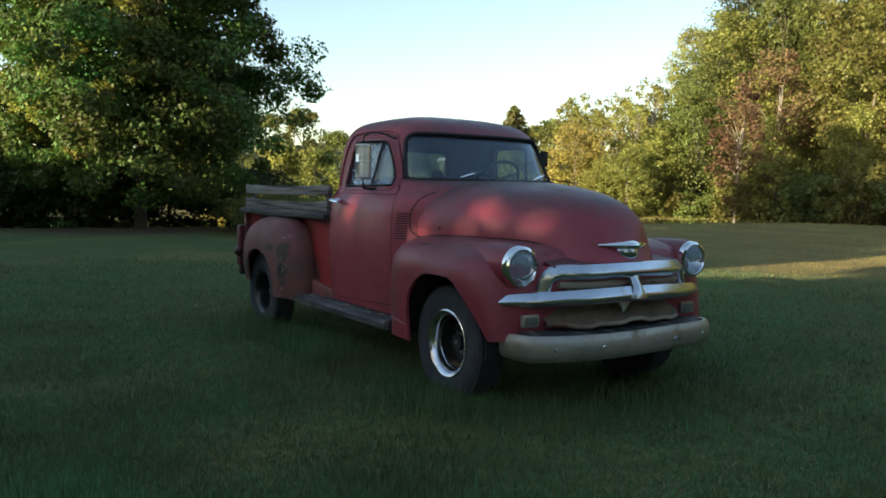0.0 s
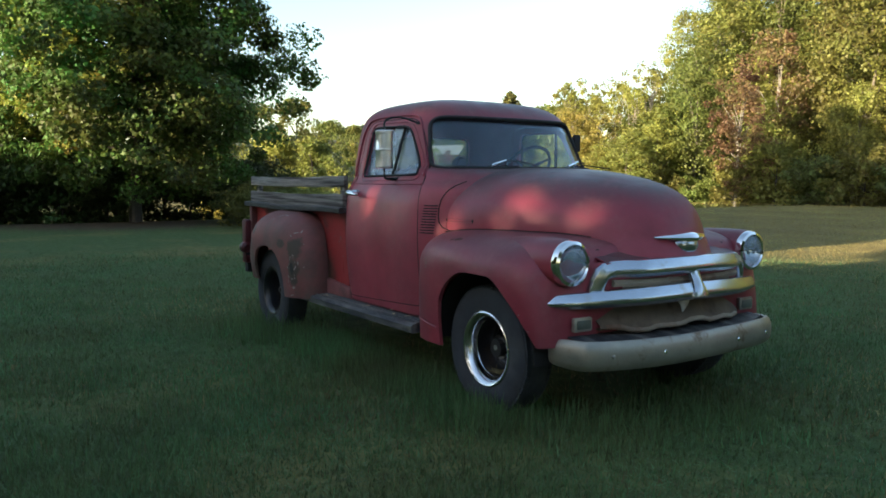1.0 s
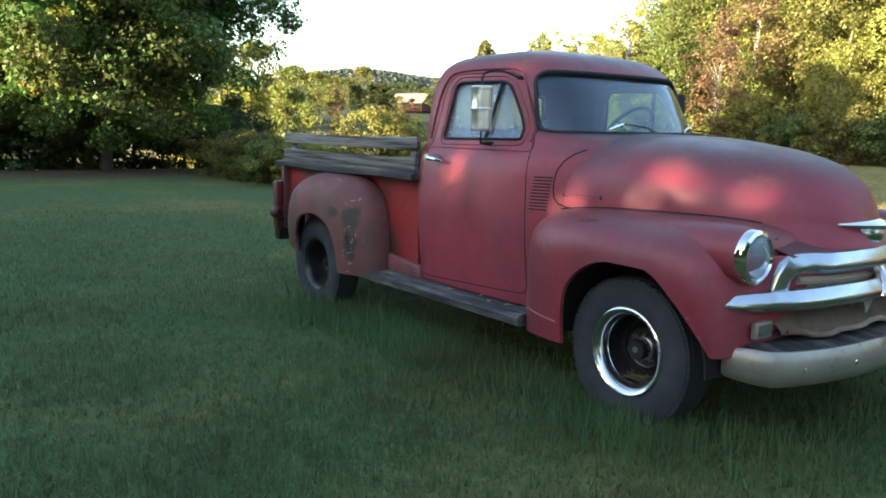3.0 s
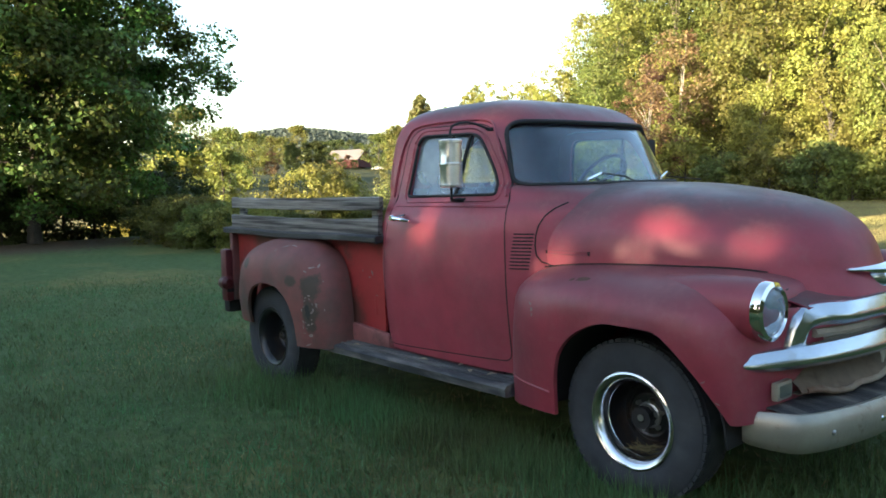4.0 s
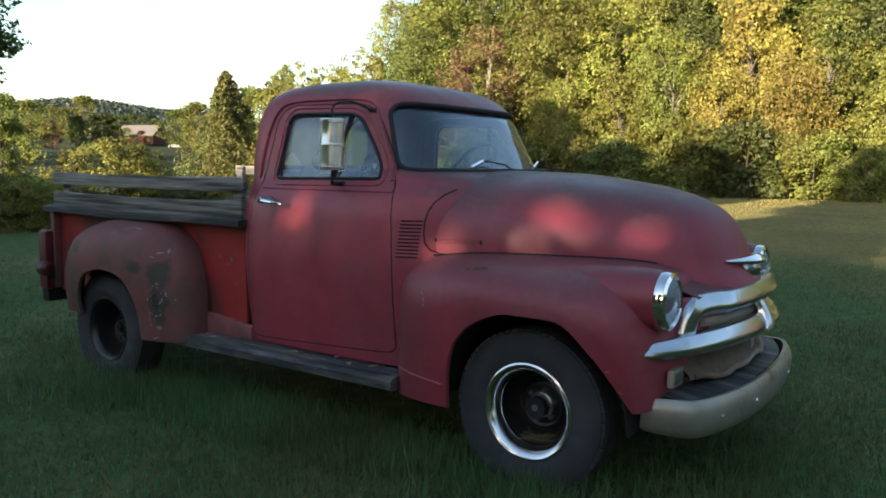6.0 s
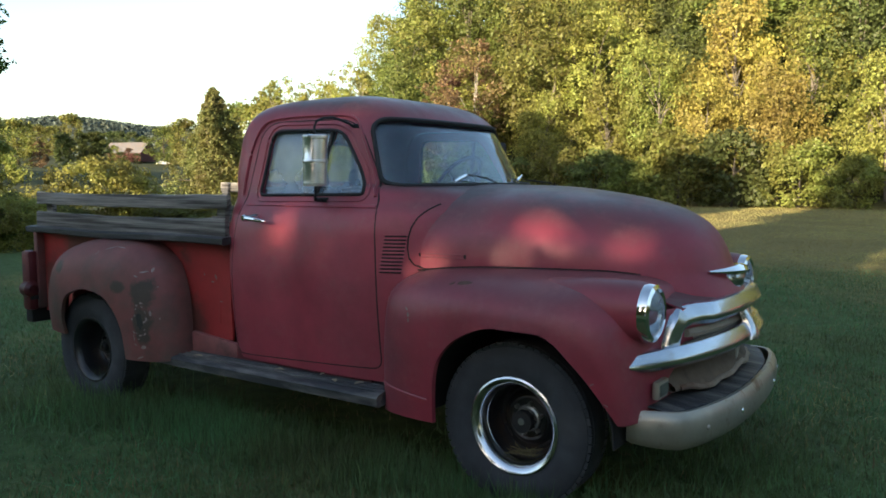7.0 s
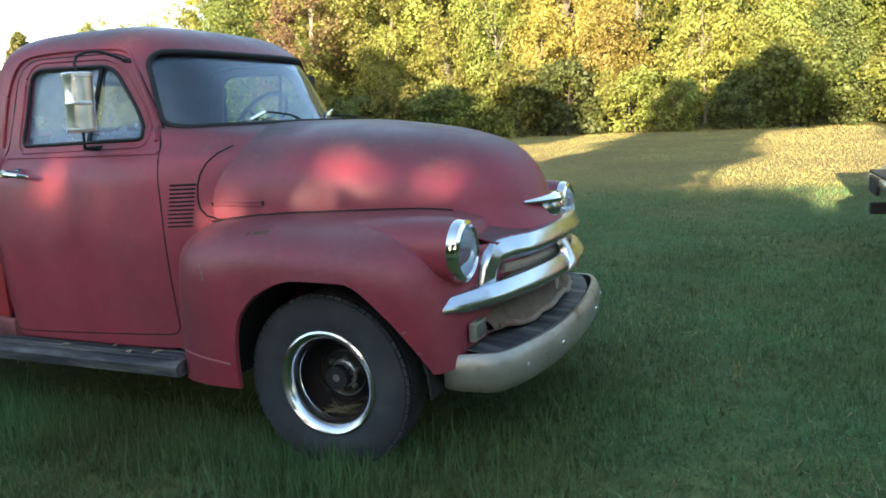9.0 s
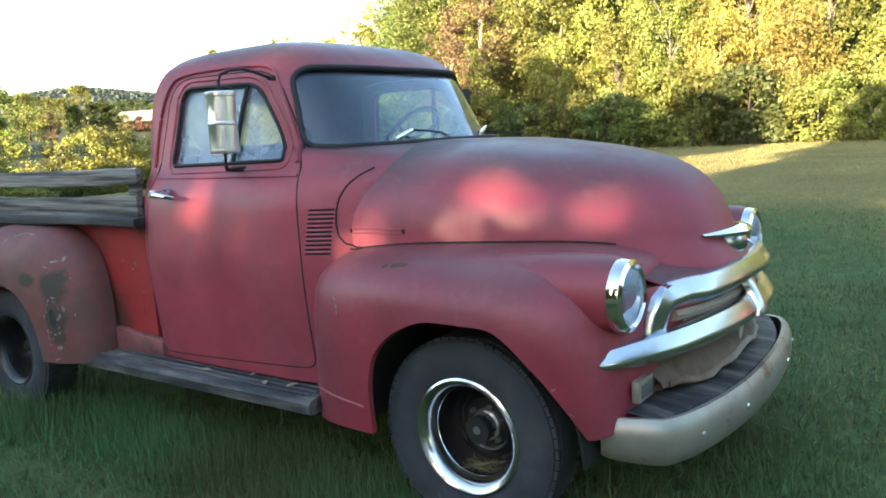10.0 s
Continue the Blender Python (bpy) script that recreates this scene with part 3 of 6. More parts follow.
SIDE_WINDOW = rounded([(-1.645, 1.335), (-0.915, 1.345), (-0.955, 1.45), (-1.10, 1.672), (-1.585, 1.682)], [0.035, 0.03, 0.12, 0.07, 0.07])
DOOR = rounded([(-1.815, 0.455), (-0.765, 0.50), (-0.775, 1.0), (-0.815, 1.325), (-1.03, 1.722), (-1.665, 1.728), (-1.745, 1.33), (-1.80, 1.0)],
               [0.05, 0.05, 0.3, 0.12, 0.11, 0.13, 0.3, 0.3])
WINDSHIELD = rounded([(-0.675, 1.387), (0.675, 1.387), (0.605, 1.728), (-0.605, 1.728)], [0.055, 0.055, 0.09, 0.09], 8)
BACK_WINDOW = rounded([(-0.42, 1.40), (0.42, 1.40), (0.42, 1.655), (-0.42, 1.655)], 0.07)

cab_bvh_bm = cab_skin()
bmesh.ops.recalc_face_normals(cab_bvh_bm, faces=cab_bvh_bm.faces[:])
CAB_TREE = BVHTree.FromBMesh(cab_bvh_bm)
cab_bvh_bm.free()


def on_cab(outline, axis, side, lift=0.0):
    """An outline laid on the cab's skin: axis 'y' from the side, 'x' from the front (side 1) or the back (-1)."""
    out = []
    for p in outline:
        start, way = ((p[0], 3 * side, p[1]), (0, -side, 0)) if axis == "y" else ((3 * side - 1.2, p[0], p[1]), (-side, 0, 0))
        hit, normal, _, _ = CAB_TREE.ray_cast(Vector(start), Vector(way))
        if hit:
            out.append(hit + normal * lift)
    return out


def side_prism(outline, side, grow=0.0):
    o = turn_out(outline, grow) if grow else outline
    return prism(o, "y", 0.30 * side, 1.3 * side)


shell = thickened(cab_skin(), 0.03)
cab_cutters = [side_prism(DOOR, s, 0.006) for s in (-1, 1)] + [prism(WINDSHIELD, "x", -1.2, 0.2), prism(BACK_WINDOW, "x", -2.6, -1.5)]
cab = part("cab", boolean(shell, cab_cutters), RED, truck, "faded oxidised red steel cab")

for side in (-1, 1):
    d = boolean(thickened(cab_skin(), 0.03), [side_prism(DOOR, side)], "INTERSECT")
    d = boolean(d, [side_prism(SIDE_WINDOW, side)])
    gap = on_cab(resampled(turn_out(DOOR, 0.003), 0.04), "y", side, -0.0035)
    part("door_gap", tube(gap, 0.0055, 5, True), DARK, truck)
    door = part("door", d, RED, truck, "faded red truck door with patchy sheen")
    # window glass: the pane behind and the vent pane in front of a leaning divider bar
    for nm, keep in (("window_pane", [(-1.9, 1.2), (-1.235, 1.2), (-1.135, 1.8), (-1.9, 1.8)]), ("vent_pane", [(-1.225, 1.2), (-0.7, 1.2), (-0.7, 1.8), (-1.125, 1.8)])):
        g = boolean(thickened(cab_skin(0.018), 0.004), [side_prism(SIDE_WINDOW, side, 0.004)], "INTERSECT")
        g = boolean(g, [prism([Vector(p) for p in keep], "y", 0.3 * side, 1.3 * side)], "INTERSECT")
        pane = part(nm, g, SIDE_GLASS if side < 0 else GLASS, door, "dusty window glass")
        pane.visible_shadow = False
    part("window_seal", tube(on_cab(resampled(SIDE_WINDOW, 0.03), "y", side, 0.001), 0.009, 6, True), BLACK, door, "black rubber window seal")
    bar = on_cab([(-1.23, 1.34), (-1.207, 1.45), (-1.18, 1.58), (-1.16, 1.68)], "y", side, -0.004)
    part("divider_bar", tube(bar, 0.011, 6), BLACK, door, "thin dark vent window divider")
    frame_line = on_cab(resampled(turn_out(SIDE_WINDOW, 0.032), 0.04), "y", side, -0.002)
    part("window_frame", tube(frame_line, 0.008, 6, True), RED, door, "raised red window frame")
    # drip rail over the door
    corners = [(-0.845, 1.335), (-0.90, 1.46), (-1.0, 1.66), (-1.045, 1.742), (-1.20, 1.752), (-1.62, 1.752), (-1.70, 1.70), (-1.765, 1.55), (-1.79, 1.33)]
    edge = [Vector(c) for c in corners]
    for _ in range(3):
        edge = [edge[0]] + [q for a, b in zip(edge, edge[1:]) for q in (a.lerp(b, 0.25), a.lerp(b, 0.75))] + [edge[-1]]
    rail = on_cab(edge, "y", side, 0.003)
    part("drip_rail", tube(rail, 0.009, 6), RED, truck, "red drip rail over the door")
    # belt crease under the window
    crease = on_cab([(-1.72 + 0.09 * i, 1.285) for i in range(11)], "y", side, -0.004)
    part("belt_moulding", tube(crease, 0.012, 6), RED, door)
    # handle
    hy = -0.845 * -side
    stem = lathe([(0.0, 0.07 * side), (0.013, 0.07 * side), (0.02, 0.055 * side), (0.015, 0.02 * side), (0.022, 0.0), (0.022, -0.03 * side)], "y", 16, (-1.60, hy, 1.217))
    lever = tube([(-1.612, hy + 0.055 * side, 1.218), (-1.56, hy + 0.062 * side, 1.215), (-1.49, hy + 0.058 * side, 1.207), (-1.452, hy + 0.05 * side, 1.203)],
                 [0.012, 0.013, 0.011, 0.006], 10)
    part("door_handle", join(stem, lever), BRIGHT, door, "chrome lever door handle")

g = boolean(thickened(cab_skin(0.012), 0.004), [prism(turn_out(WINDSHIELD, 0.004), "x", -1.2, 0.2)], "INTERSECT")
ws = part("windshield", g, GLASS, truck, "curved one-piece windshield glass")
ws.visible_shadow = False
part("windshield_seal", tube(on_cab(resampled(WINDSHIELD, 0.03), "x", 1, 0.001), 0.0125, 8, True), BLACK, ws, "thick black rubber seal")
g = boolean(thickened(cab_skin(0.012), 0.004), [prism(turn_out(BACK_WINDOW, 0.004), "x", -2.6, -1.5)], "INTERSECT")
bw = part("rear_window", g, GLASS, truck)
bw.visible_shadow = False
part("rear_window_seal", tube(on_cab(resampled(BACK_WINDOW, 0.03), "x", -1, 0.002), 0.013, 6, True), BLACK, bw)

# cowl louvres and their slots
for side in (-1, 1):
    for i in range(11):
        z = 0.975 + 0.0172 * i
        lead = 0.004 * (i - 5)
        pts = on_cab([(-0.745 + lead * 0.4, z), (-0.71 + lead * 0.4, z), (-0.675 + lead * 0.4, z), (-0.645 + lead * 0.4, z)], "y", side, 0.0005)
        part("louvre_slot", tube(pts, 0.0038, 5, flat=0.8), DARK, cab)
        pts = on_cab([(-0.748 + lead * 0.4, z + 0.006), (-0.70 + lead * 0.4, z + 0.006), (-0.643 + lead * 0.4, z + 0.006)], "y", side, 0.0)
        part("louvre", tube(pts, 0.005, 5, flat=0.8), RED, cab)

# wipers
for y0, y1 in ((-0.33, -0.20), (0.34, 0.47)):
    low, high = on_cab([(y0, 1.397), (y1, 1.432)], "x", 1, 0.022)
    blade = part("wiper_blade", tube([low, low.lerp(high, 0.5), high], [0.008, 0.010, 0.007], 8), BRIGHT, truck, "short silver wiper blade")
    arm = [high] + on_cab([(y1 + 0.10, 1.425), (y1 + 0.2, 1.415)], "x", 1, 0.02) + [Vector((-0.61, y1 + 0.24, 1.395))]
    part("wiper_arm", tube(arm, 0.005, 6), BLACK, blade, "thin dark wiper arm")

# ---- hood ----
HOOD_W = table([(-0.64, 0.735), (-0.3, 0.695), (0.0, 0.61), (0.3, 0.50), (0.45, 0.415), (0.55, 0.325), (0.60, 0.262), (0.64, 0.195), (0.668, 0.125), (0.69, 0.05)])
HOOD_B = table([(-0.64, 0.985), (-0.3, 0.985), (0.0, 0.985), (0.3, 0.965), (0.5, 0.915), (0.60, 0.875), (0.69, 0.86)])
HOOD_T = table([(-0.64, 1.392), (-0.28, 1.385), (0.17, 1.338), (0.40, 1.287), (0.52, 1.232), (0.585, 1.175), (0.63, 1.105), (0.66, 1.04), (0.69, 0.90)])


def hood_ring(x, grow=0.0, n=2.7, count=49):
    w, zb, zt = HOOD_W(x) + grow, HOOD_B(x), HOOD_T(x) + grow
    ring = []
    for k in range(count):
        t = math.pi * k / (count - 1)
        c, s = math.cos(t), math.sin(t)
        q = n - 0.5 * smoothstep(-0.2, 0.6, x)
        z = zb + (zt - zb) * abs(s) ** (2 / q)
        ring.append(Vector((x + 0.38 * max(0.0, 1.0 - z) * smoothstep(0.15, 0.6, x), w * math.copysign(abs(c) ** (2 / q), c), z)))
    return ring


xs = [-0.645 + 1.335 * (1 - (1 - i / 44) ** 1.9) for i in range(45)]
rings = [hood_ring(x) for x in xs]
rings[0] = [p + Vector((0.0, 0, 0)) for p in hood_ring(xs[0], -0.008)]
nose = [Vector((p.x + 0.002, p.y * 0.3, p.z)) for p in rings[-1]]
tucked = [p + Vector((-0.08, 0, -0.004)) for p in hood_ring(xs[0], -0.025)]
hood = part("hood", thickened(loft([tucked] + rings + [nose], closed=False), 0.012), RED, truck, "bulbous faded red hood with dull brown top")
hood_bm = loft(rings, closed=False)
bmesh.ops.recalc_face_normals(hood_bm, faces=hood_bm.faces[:])
HOOD_TREE = BVHTree.FromBMesh(hood_bm)
hood_bm.free()


def on_hood(x, z, side, lift=0.0):
    hit, normal, _, _ = HOOD_TREE.ray_cast(Vector((x, 3 * side, z)), Vector((0, -side, 0)))
    return hit + Vector((0, side, 0)) * lift if hit else Vector((x, 0.7 * side, z))


def outermost(x, z, side):
    """The point of cab or hood that stands farthest out at a place seen from the side."""
    best = None
    for tree in (HOOD_TREE, CAB_TREE):
        hit = tree.ray_cast(Vector((x, 3 * side, z)), Vector((0, -side, 0)))[0]
        if hit and (best is None or hit.y * side > best.y * side):
            best = hit
    return best or Vector((x, 0.7 * side, z))


for side in (-1, 1):
    # name plate left bare on the hood's side
    for zz in (1.068, 1.052):
        part("side_trim", tube([on_hood(-0.585 + 0.06 * i, zz, side, 0.001) for i in range(5)], 0.0035, 5), RED, hood)
    ends = [(-0.585, 1.06), (-0.345, 1.06)]
    for ex, ez in ends:
        part("trim_clip", box((0.012, 0.006, 0.02), on_hood(ex, ez, side, 0.001), 0.002), DARK, hood)
    low = [hood_ring(x)[0 if side > 0 else -1] + Vector((0, 0.003 * side, 0.0)) for x in xs[1:-2]]
    part("hood_edge", tube([p + Vector((0, 0.002 * side, 0.004)) for p in low[:-8]], 0.004, 5), DARK, hood, "dark gap under the hood edge")
    seam = [(sx, sz) for sx, sz in ((-0.545, 1.30), (-0.575, 1.272), (-0.604, 1.235), (-0.622, 1.19), (-0.63, 1.14), (-0.63, 1.09), (-0.622, 1.045), (-0.60, 1.012), (-0.56, 0.996), (-0.52, 0.995))]
    fine = [outermost(a[0] + (b[0] - a[0]) * k / 5, a[1] + (b[1] - a[1]) * k / 5, side) + Vector((0, 0.001 * side, 0)) for a, b in zip(seam[:-1], seam[1:]) for k in range(5)]
    part("hood_seam", tube(fine, 0.0038, 5), DARK, hood)

# hood emblem: winged chrome badge over the grille
wing = []
for i in range(13):
    y = -0.205 + 0.41 * i / 12
    k = 1 - abs(y) / 0.205
    wing.append([Vector((0.712 - 0.55 * y * y * 3.6 + a * (0.006 + 0.03 * k), y, 1.005 + b * (0.005 + 0.023 * k))) for a, b in
                 ((1, 0), (0.7, 0.7), (0, 1), (-1, 0.5), (-1, -0.5), (0, -1), (0.7, -0.7))])
emblem = part("hood_emblem", loft(wing, caps=(True, True)), BRIGHT, truck, "winged chrome hood emblem")
drop = [[Vector((0.712 + 0.02 * math.cos(a) * s - 0.06 * (y / 0.1) ** 2, y, 0.962 + 0.038 * math.sin(a) * s)) for a in [2 * math.pi * k / 10 for k in range(10)]]
        for y, s in ((-0.105, 0.3), (-0.09, 0.75), (-0.05, 1), (0, 1.05), (0.05, 1), (0.09, 0.75), (0.105, 0.3))]
part("emblem_shield", loft(drop, caps=(True, True)), CHROME, emblem, "dull chrome badge shield")


# ---- fenders ----
def swept_fender(outer, opening, y_in, y_out, count=44, across=14, power=2.6, lip=0.02):
    """A fender swept round its wheel: from the outer line on the body out to the edge of the opening.
    outer, opening: tables of x and z over 0..1; y_in, y_out: tables over 0..1."""
    rings = []
    for i in range(count + 1):
        s = i / count
        o, e = Vector((outer[0](s), outer[1](s))), Vector((opening[0](s), opening[1](s)))
        ring = []
        for k in range(across + 1):
            t = math.pi / 2 * k / across
            f = 1 - math.cos(t) ** (2 / power)
            g = math.sin(t) ** (2 / power)
            p = o.lerp(e, f)
            ring.append(Vector((p[0], -(y_in(s) + (y_out(s) - y_in(s)) * g), p[1])))
        inner = e + (e - o).normalized() * 0.004
        ring.append(Vector((inner[0], -(y_out(s) - lip), inner[1])))
        rings.append(ring)
    return loft(rings, closed=False)


S9 = [0, 0.12, 0.25, 0.36, 0.48, 0.6, 0.74, 0.87, 1.0]


def line(values, knots=S9):
    return table(list(zip(knots, values)))


front_fender_skin = swept_fender(
    (line([-0.735, -0.74, -0.72, -0.55, -0.18, 0.23, 0.51, 0.575, 0.565]), line([0.32, 0.60, 0.865, 0.992, 1.020, 1.016, 0.965, 0.70, 0.46])),
    (line([-0.39, -0.375, -0.34, -0.22, -0.03, 0.17, 0.33, 0.43, 0.49]), line([0.32, 0.48, 0.61, 0.735, 0.802, 0.80, 0.68, 0.55, 0.46])),
    line([0.78, 0.76, 0.73, 0.66, 0.56, 0.44, 0.33, 0.34, 0.42]), line([0.90, 0.925, 0.945, 0.965, 0.985, 0.985, 0.96, 0.925, 0.90]), power=2.5)
for side, b in ((-1, front_fender_skin), (1, mirrored(front_fender_skin))):
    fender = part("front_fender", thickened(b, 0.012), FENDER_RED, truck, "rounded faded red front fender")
    y = 0.73 * side
    pod = lathe([(0.03, -0.14), (0.085, -0.02), (0.114, 0.12), (0.125, 0.26), (0.128, 0.40), (0.126, 0.50), (0.119, 0.537), (0.105, 0.55)], "x", 40, (0, y, 0.887))
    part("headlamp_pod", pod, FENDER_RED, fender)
    bezel = lathe([(0.104, 0.535), (0.118, 0.533), (0.121, 0.552), (0.115, 0.574), (0.100, 0.582), (0.092, 0.572), (0.092, 0.55)], "x", 48, (0, y, 0.887))
    lamp = part("headlamp", bezel, BRIGHT, fender, "round headlamp with chrome bezel")
    bowl = lathe([(0.0, 0.50), (0.03, 0.505), (0.06, 0.522), (0.082, 0.545), (0.094, 0.57)], "x", 40, (0, y, 0.887))
    part("reflector", bowl, BRIGHT, lamp, "silvered reflector bowl")
    lens = lathe([(0.0, 0.598), (0.03, 0.596), (0.06, 0.590), (0.08, 0.58), (0.093, 0.568)], "x", 40, (0, y, 0.887))
    part("lens", lens, LAMP_GLASS, lamp, "clear domed headlamp glass").visible_shadow = False
    pk = box((0.03, 0.125, 0.075), (0.578, 0.668 * side, 0.572), 0.012)
    pl = part("parking_lamp", pk, SILVER, fender, "rectangular parking lamp with dull bezel")
    part("lens", box((0.02, 0.098, 0.050), (0.588, 0.668 * side, 0.572), 0.009), AMBER, pl, "dusty clear lens")
    # inner wheel house
    house = [[Vector((0.02 + 0.46 * math.cos(a), yy * side, 0.36 + 0.46 * math.sin(a))) for a in [math.pi * k / 16 for k in range(17)]] for yy in (0.55, 0.90)]
    part("wheel_house", thickened(loft(house, closed=False), 0.008), DARK, truck)

rear_fender_skin = swept_fender(
    (line([-3.53, -3.535, -3.475, -3.32, -2.95, -2.58, -2.32, -2.22, -2.20]), line([0.44, 0.62, 0.84, 0.98, 1.055, 1.045, 0.93, 0.66, 0.37])),
    (line([-3.245, -3.225, -3.17, -3.07, -2.90, -2.74, -2.62, -2.55, -2.535]), line([0.43, 0.54, 0.65, 0.72, 0.755, 0.735, 0.65, 0.50, 0.36])),
    line([0.80, 0.77, 0.76, 0.76, 0.76, 0.76, 0.76, 0.77, 0.78]), line([0.97, 1.0, 1.02, 1.035, 1.04, 1.04, 1.03, 1.02, 1.01]))
for side, b in ((-1, rear_fender_skin), (1, mirrored(rear_fender_skin))):
    part("rear_fender", thickened(b, 0.012), RUSTY, truck, "rounded rear fender with rust and flaking paint")


# ---- wheels ----
def build_wheel(x, side):
    r, y, z = (0.36, 0.757, 0.362) if x > -1 else (0.36, 0.83, 0.345)
    prof = [(0.205, -0.085), (0.225, -0.098), (0.27, -0.108), (0.315, -0.102), (0.342, -0.09), (0.354, -0.07), (0.36, -0.03), (0.36, 0.03), (0.354, 0.07), (0.342, 0.09),
            (0.315, 0.102), (0.27, 0.108), (0.225, 0.098), (0.205, 0.085)]
    wheel = part("wheel", lathe([(a, b) for a, b in prof], "y", 72, (0, 0, 0)), TYRE, truck, "weathered tyre on a black wheel")
    wheel.name = "wheel"
    wheel.matrix_basis = pose(x, y * side, z, 0, 0, 0 if side < 0 else 180)
    blocks = []
    for k in range(60):
        a = 2 * math.pi * k / 60
        for row in (-0.075, -0.045, 0.045, 0.075):
            bb = box((0.03, 0.020, 0.016), (0, row, 0.3505), 0, None)
            bmesh.ops.transform(bb, matrix=pose(0, 0, 0, 0, math.degrees(a) + (2 if row > 0 else 0), 0), verts=bb.verts[:])
            blocks.append(bb)
    part("tread", join(*blocks), TYRE, wheel, "worn tread blocks", kind="stuff")
    if x > -1:
        ring = lathe([(0.166, -0.035), (0.170, -0.06), (0.177, -0.078), (0.186, -0.088), (0.196, -0.098), (0.206, -0.102), (0.214, -0.098), (0.216, -0.088), (0.206, -0.078), (0.19, -0.066), (0.178, -0.05), (0.165, -0.03)], "y", 64)
        part("trim_ring", ring, TRIM, wheel, "chrome trim ring")
    else:
        ring = lathe([(0.176, -0.068), (0.186, -0.085), (0.198, -0.093), (0.208, -0.092), (0.212, -0.084), (0.19, -0.070), (0.178, -0.055)], "y", 64)
        part("rim_flange", ring, RIM, wheel)
    # a deep dish: the barrel runs in to the disc, whose middle bulges out round the hub
    barrel = lathe([(0.186, -0.072), (0.176, -0.045), (0.168, 0.01), (0.164, 0.055), (0.150, 0.072), (0.125, 0.068), (0.112, 0.052), (0.098, 0.046), (0.088, 0.052), (0.074, 0.05), (0.05, 0.048), (0.0, 0.048)], "y", 56)
    part("rim", barrel, RIM, wheel, "deep black wheel disc")
    hub = lathe([(0.060, 0.05), (0.058, 0.036), (0.050, 0.030), (0.048, 0.012), (0.043, 0.006), (0.034, 0.005), (0.032, -0.012), (0.027, -0.018), (0.017, -0.018), (0.015, -0.026), (0.0, -0.027)], "y", 32)
    part("hub", hub, HUB if x > -1 else RIM, wheel, "bare greasy wheel hub")
    for k in range(6):
        a = 2 * math.pi * k / 6 + 0.3
        nut = lathe([(0.010, 0.0), (0.010, -0.02), (0.006, -0.026), (0.0, -0.026)], "y", 6, (0.070 * math.cos(a), 0.046, 0.070 * math.sin(a)))
        part("lug_nut", nut, HUB if x > -1 else RIM, wheel)
    for k in range(4):
        a = 2 * math.pi * k / 4 + 0.6
        slot = tube([(0.138 * math.cos(a + d), 0.0685, 0.138 * math.sin(a + d)) for d in (-0.22, -0.11, 0, 0.11, 0.22)], 0.009, 6)
        part("hand_hole", slot, DARK, wheel)
    if x > -1:
        rnd = random.Random(7)
        bits = [tube([(rnd.uniform(-0.05, 0.05), rnd.uniform(-0.03, 0.03), -0.155 + rnd.uniform(0, 0.02)), (rnd.uniform(-0.08, 0.08), rnd.uniform(-0.05, 0.05), -0.15 + rnd.uniform(0, 0.035))], 0.0016, 4) for _ in range(46)]
        part("caught_straw", join(*bits), DRY, wheel, "dry straw caught in the rim", kind="stuff")
    return wheel


for wx in (0.0, -3.03):
    for side in (-1, 1):
        build_wheel(wx, side)
for wx in (0.0, -3.03):
    part("axle", tube([(wx, -0.78, 0.36), (wx, 0.78, 0.36)], 0.05, 10), DARK, truck)

# ---- running boards, floor and frame ----
for side in (-1, 1):
    rb = [[Vector((x, side * yy, z)) for yy, z in ((0.70, 0.415), (0.86, 0.408), (0.905, 0.398), (0.918, 0.385), (0.915, 0.345), (0.90, 0.34), (0.70, 0.35))]
          for x in [-2.46 + 1.76 * i / 20 for i in range(21)]]
    board = part("running_board", loft(rb, caps=(True, True)), RUNNING, truck, "dirty dark running board")
    for yy in (0.75, 0.79, 0.83, 0.87):
        part("rib", tube([(-2.34 + 0.2 * i, side * yy, 0.413 - 0.04 * max(0, yy - 0.78)) for i in range(9)], 0.005, 5), RUNNING, board)
    part("sill", box((1.55, 0.03, 0.09), (-1.62, 0.765 * side, 0.435), 0.01), DARK_RED, truck)
    apron = box((0.40, 0.04, 0.12), (-2.02, 0.765 * side, 0.47), 0.015)
    for v in apron.verts:
        if v.co.x > -1.9 and v.co.z > 0.47:
            v.co.z -= 0.035
    part("splash_apron", apron, APRON, truck, "dull red splash apron below the bed")
    part("frame_rail", box((4.3, 0.07, 0.13), (-1.7, 0.42 * side, 0.46), 0.01), DARK, truck)
part("underbody", box((3.9, 1.30, 0.03), (-1.75, 0, 0.53), 0.0), DARK, truck)
part("firewall", box((0.03, 1.10, 0.70), (-0.62, 0, 0.90), 0.01), DARK, truck)
part("engine", box((0.75, 0.55, 0.45), (-0.15, 0, 0.75), 0.06), DARK, truck)

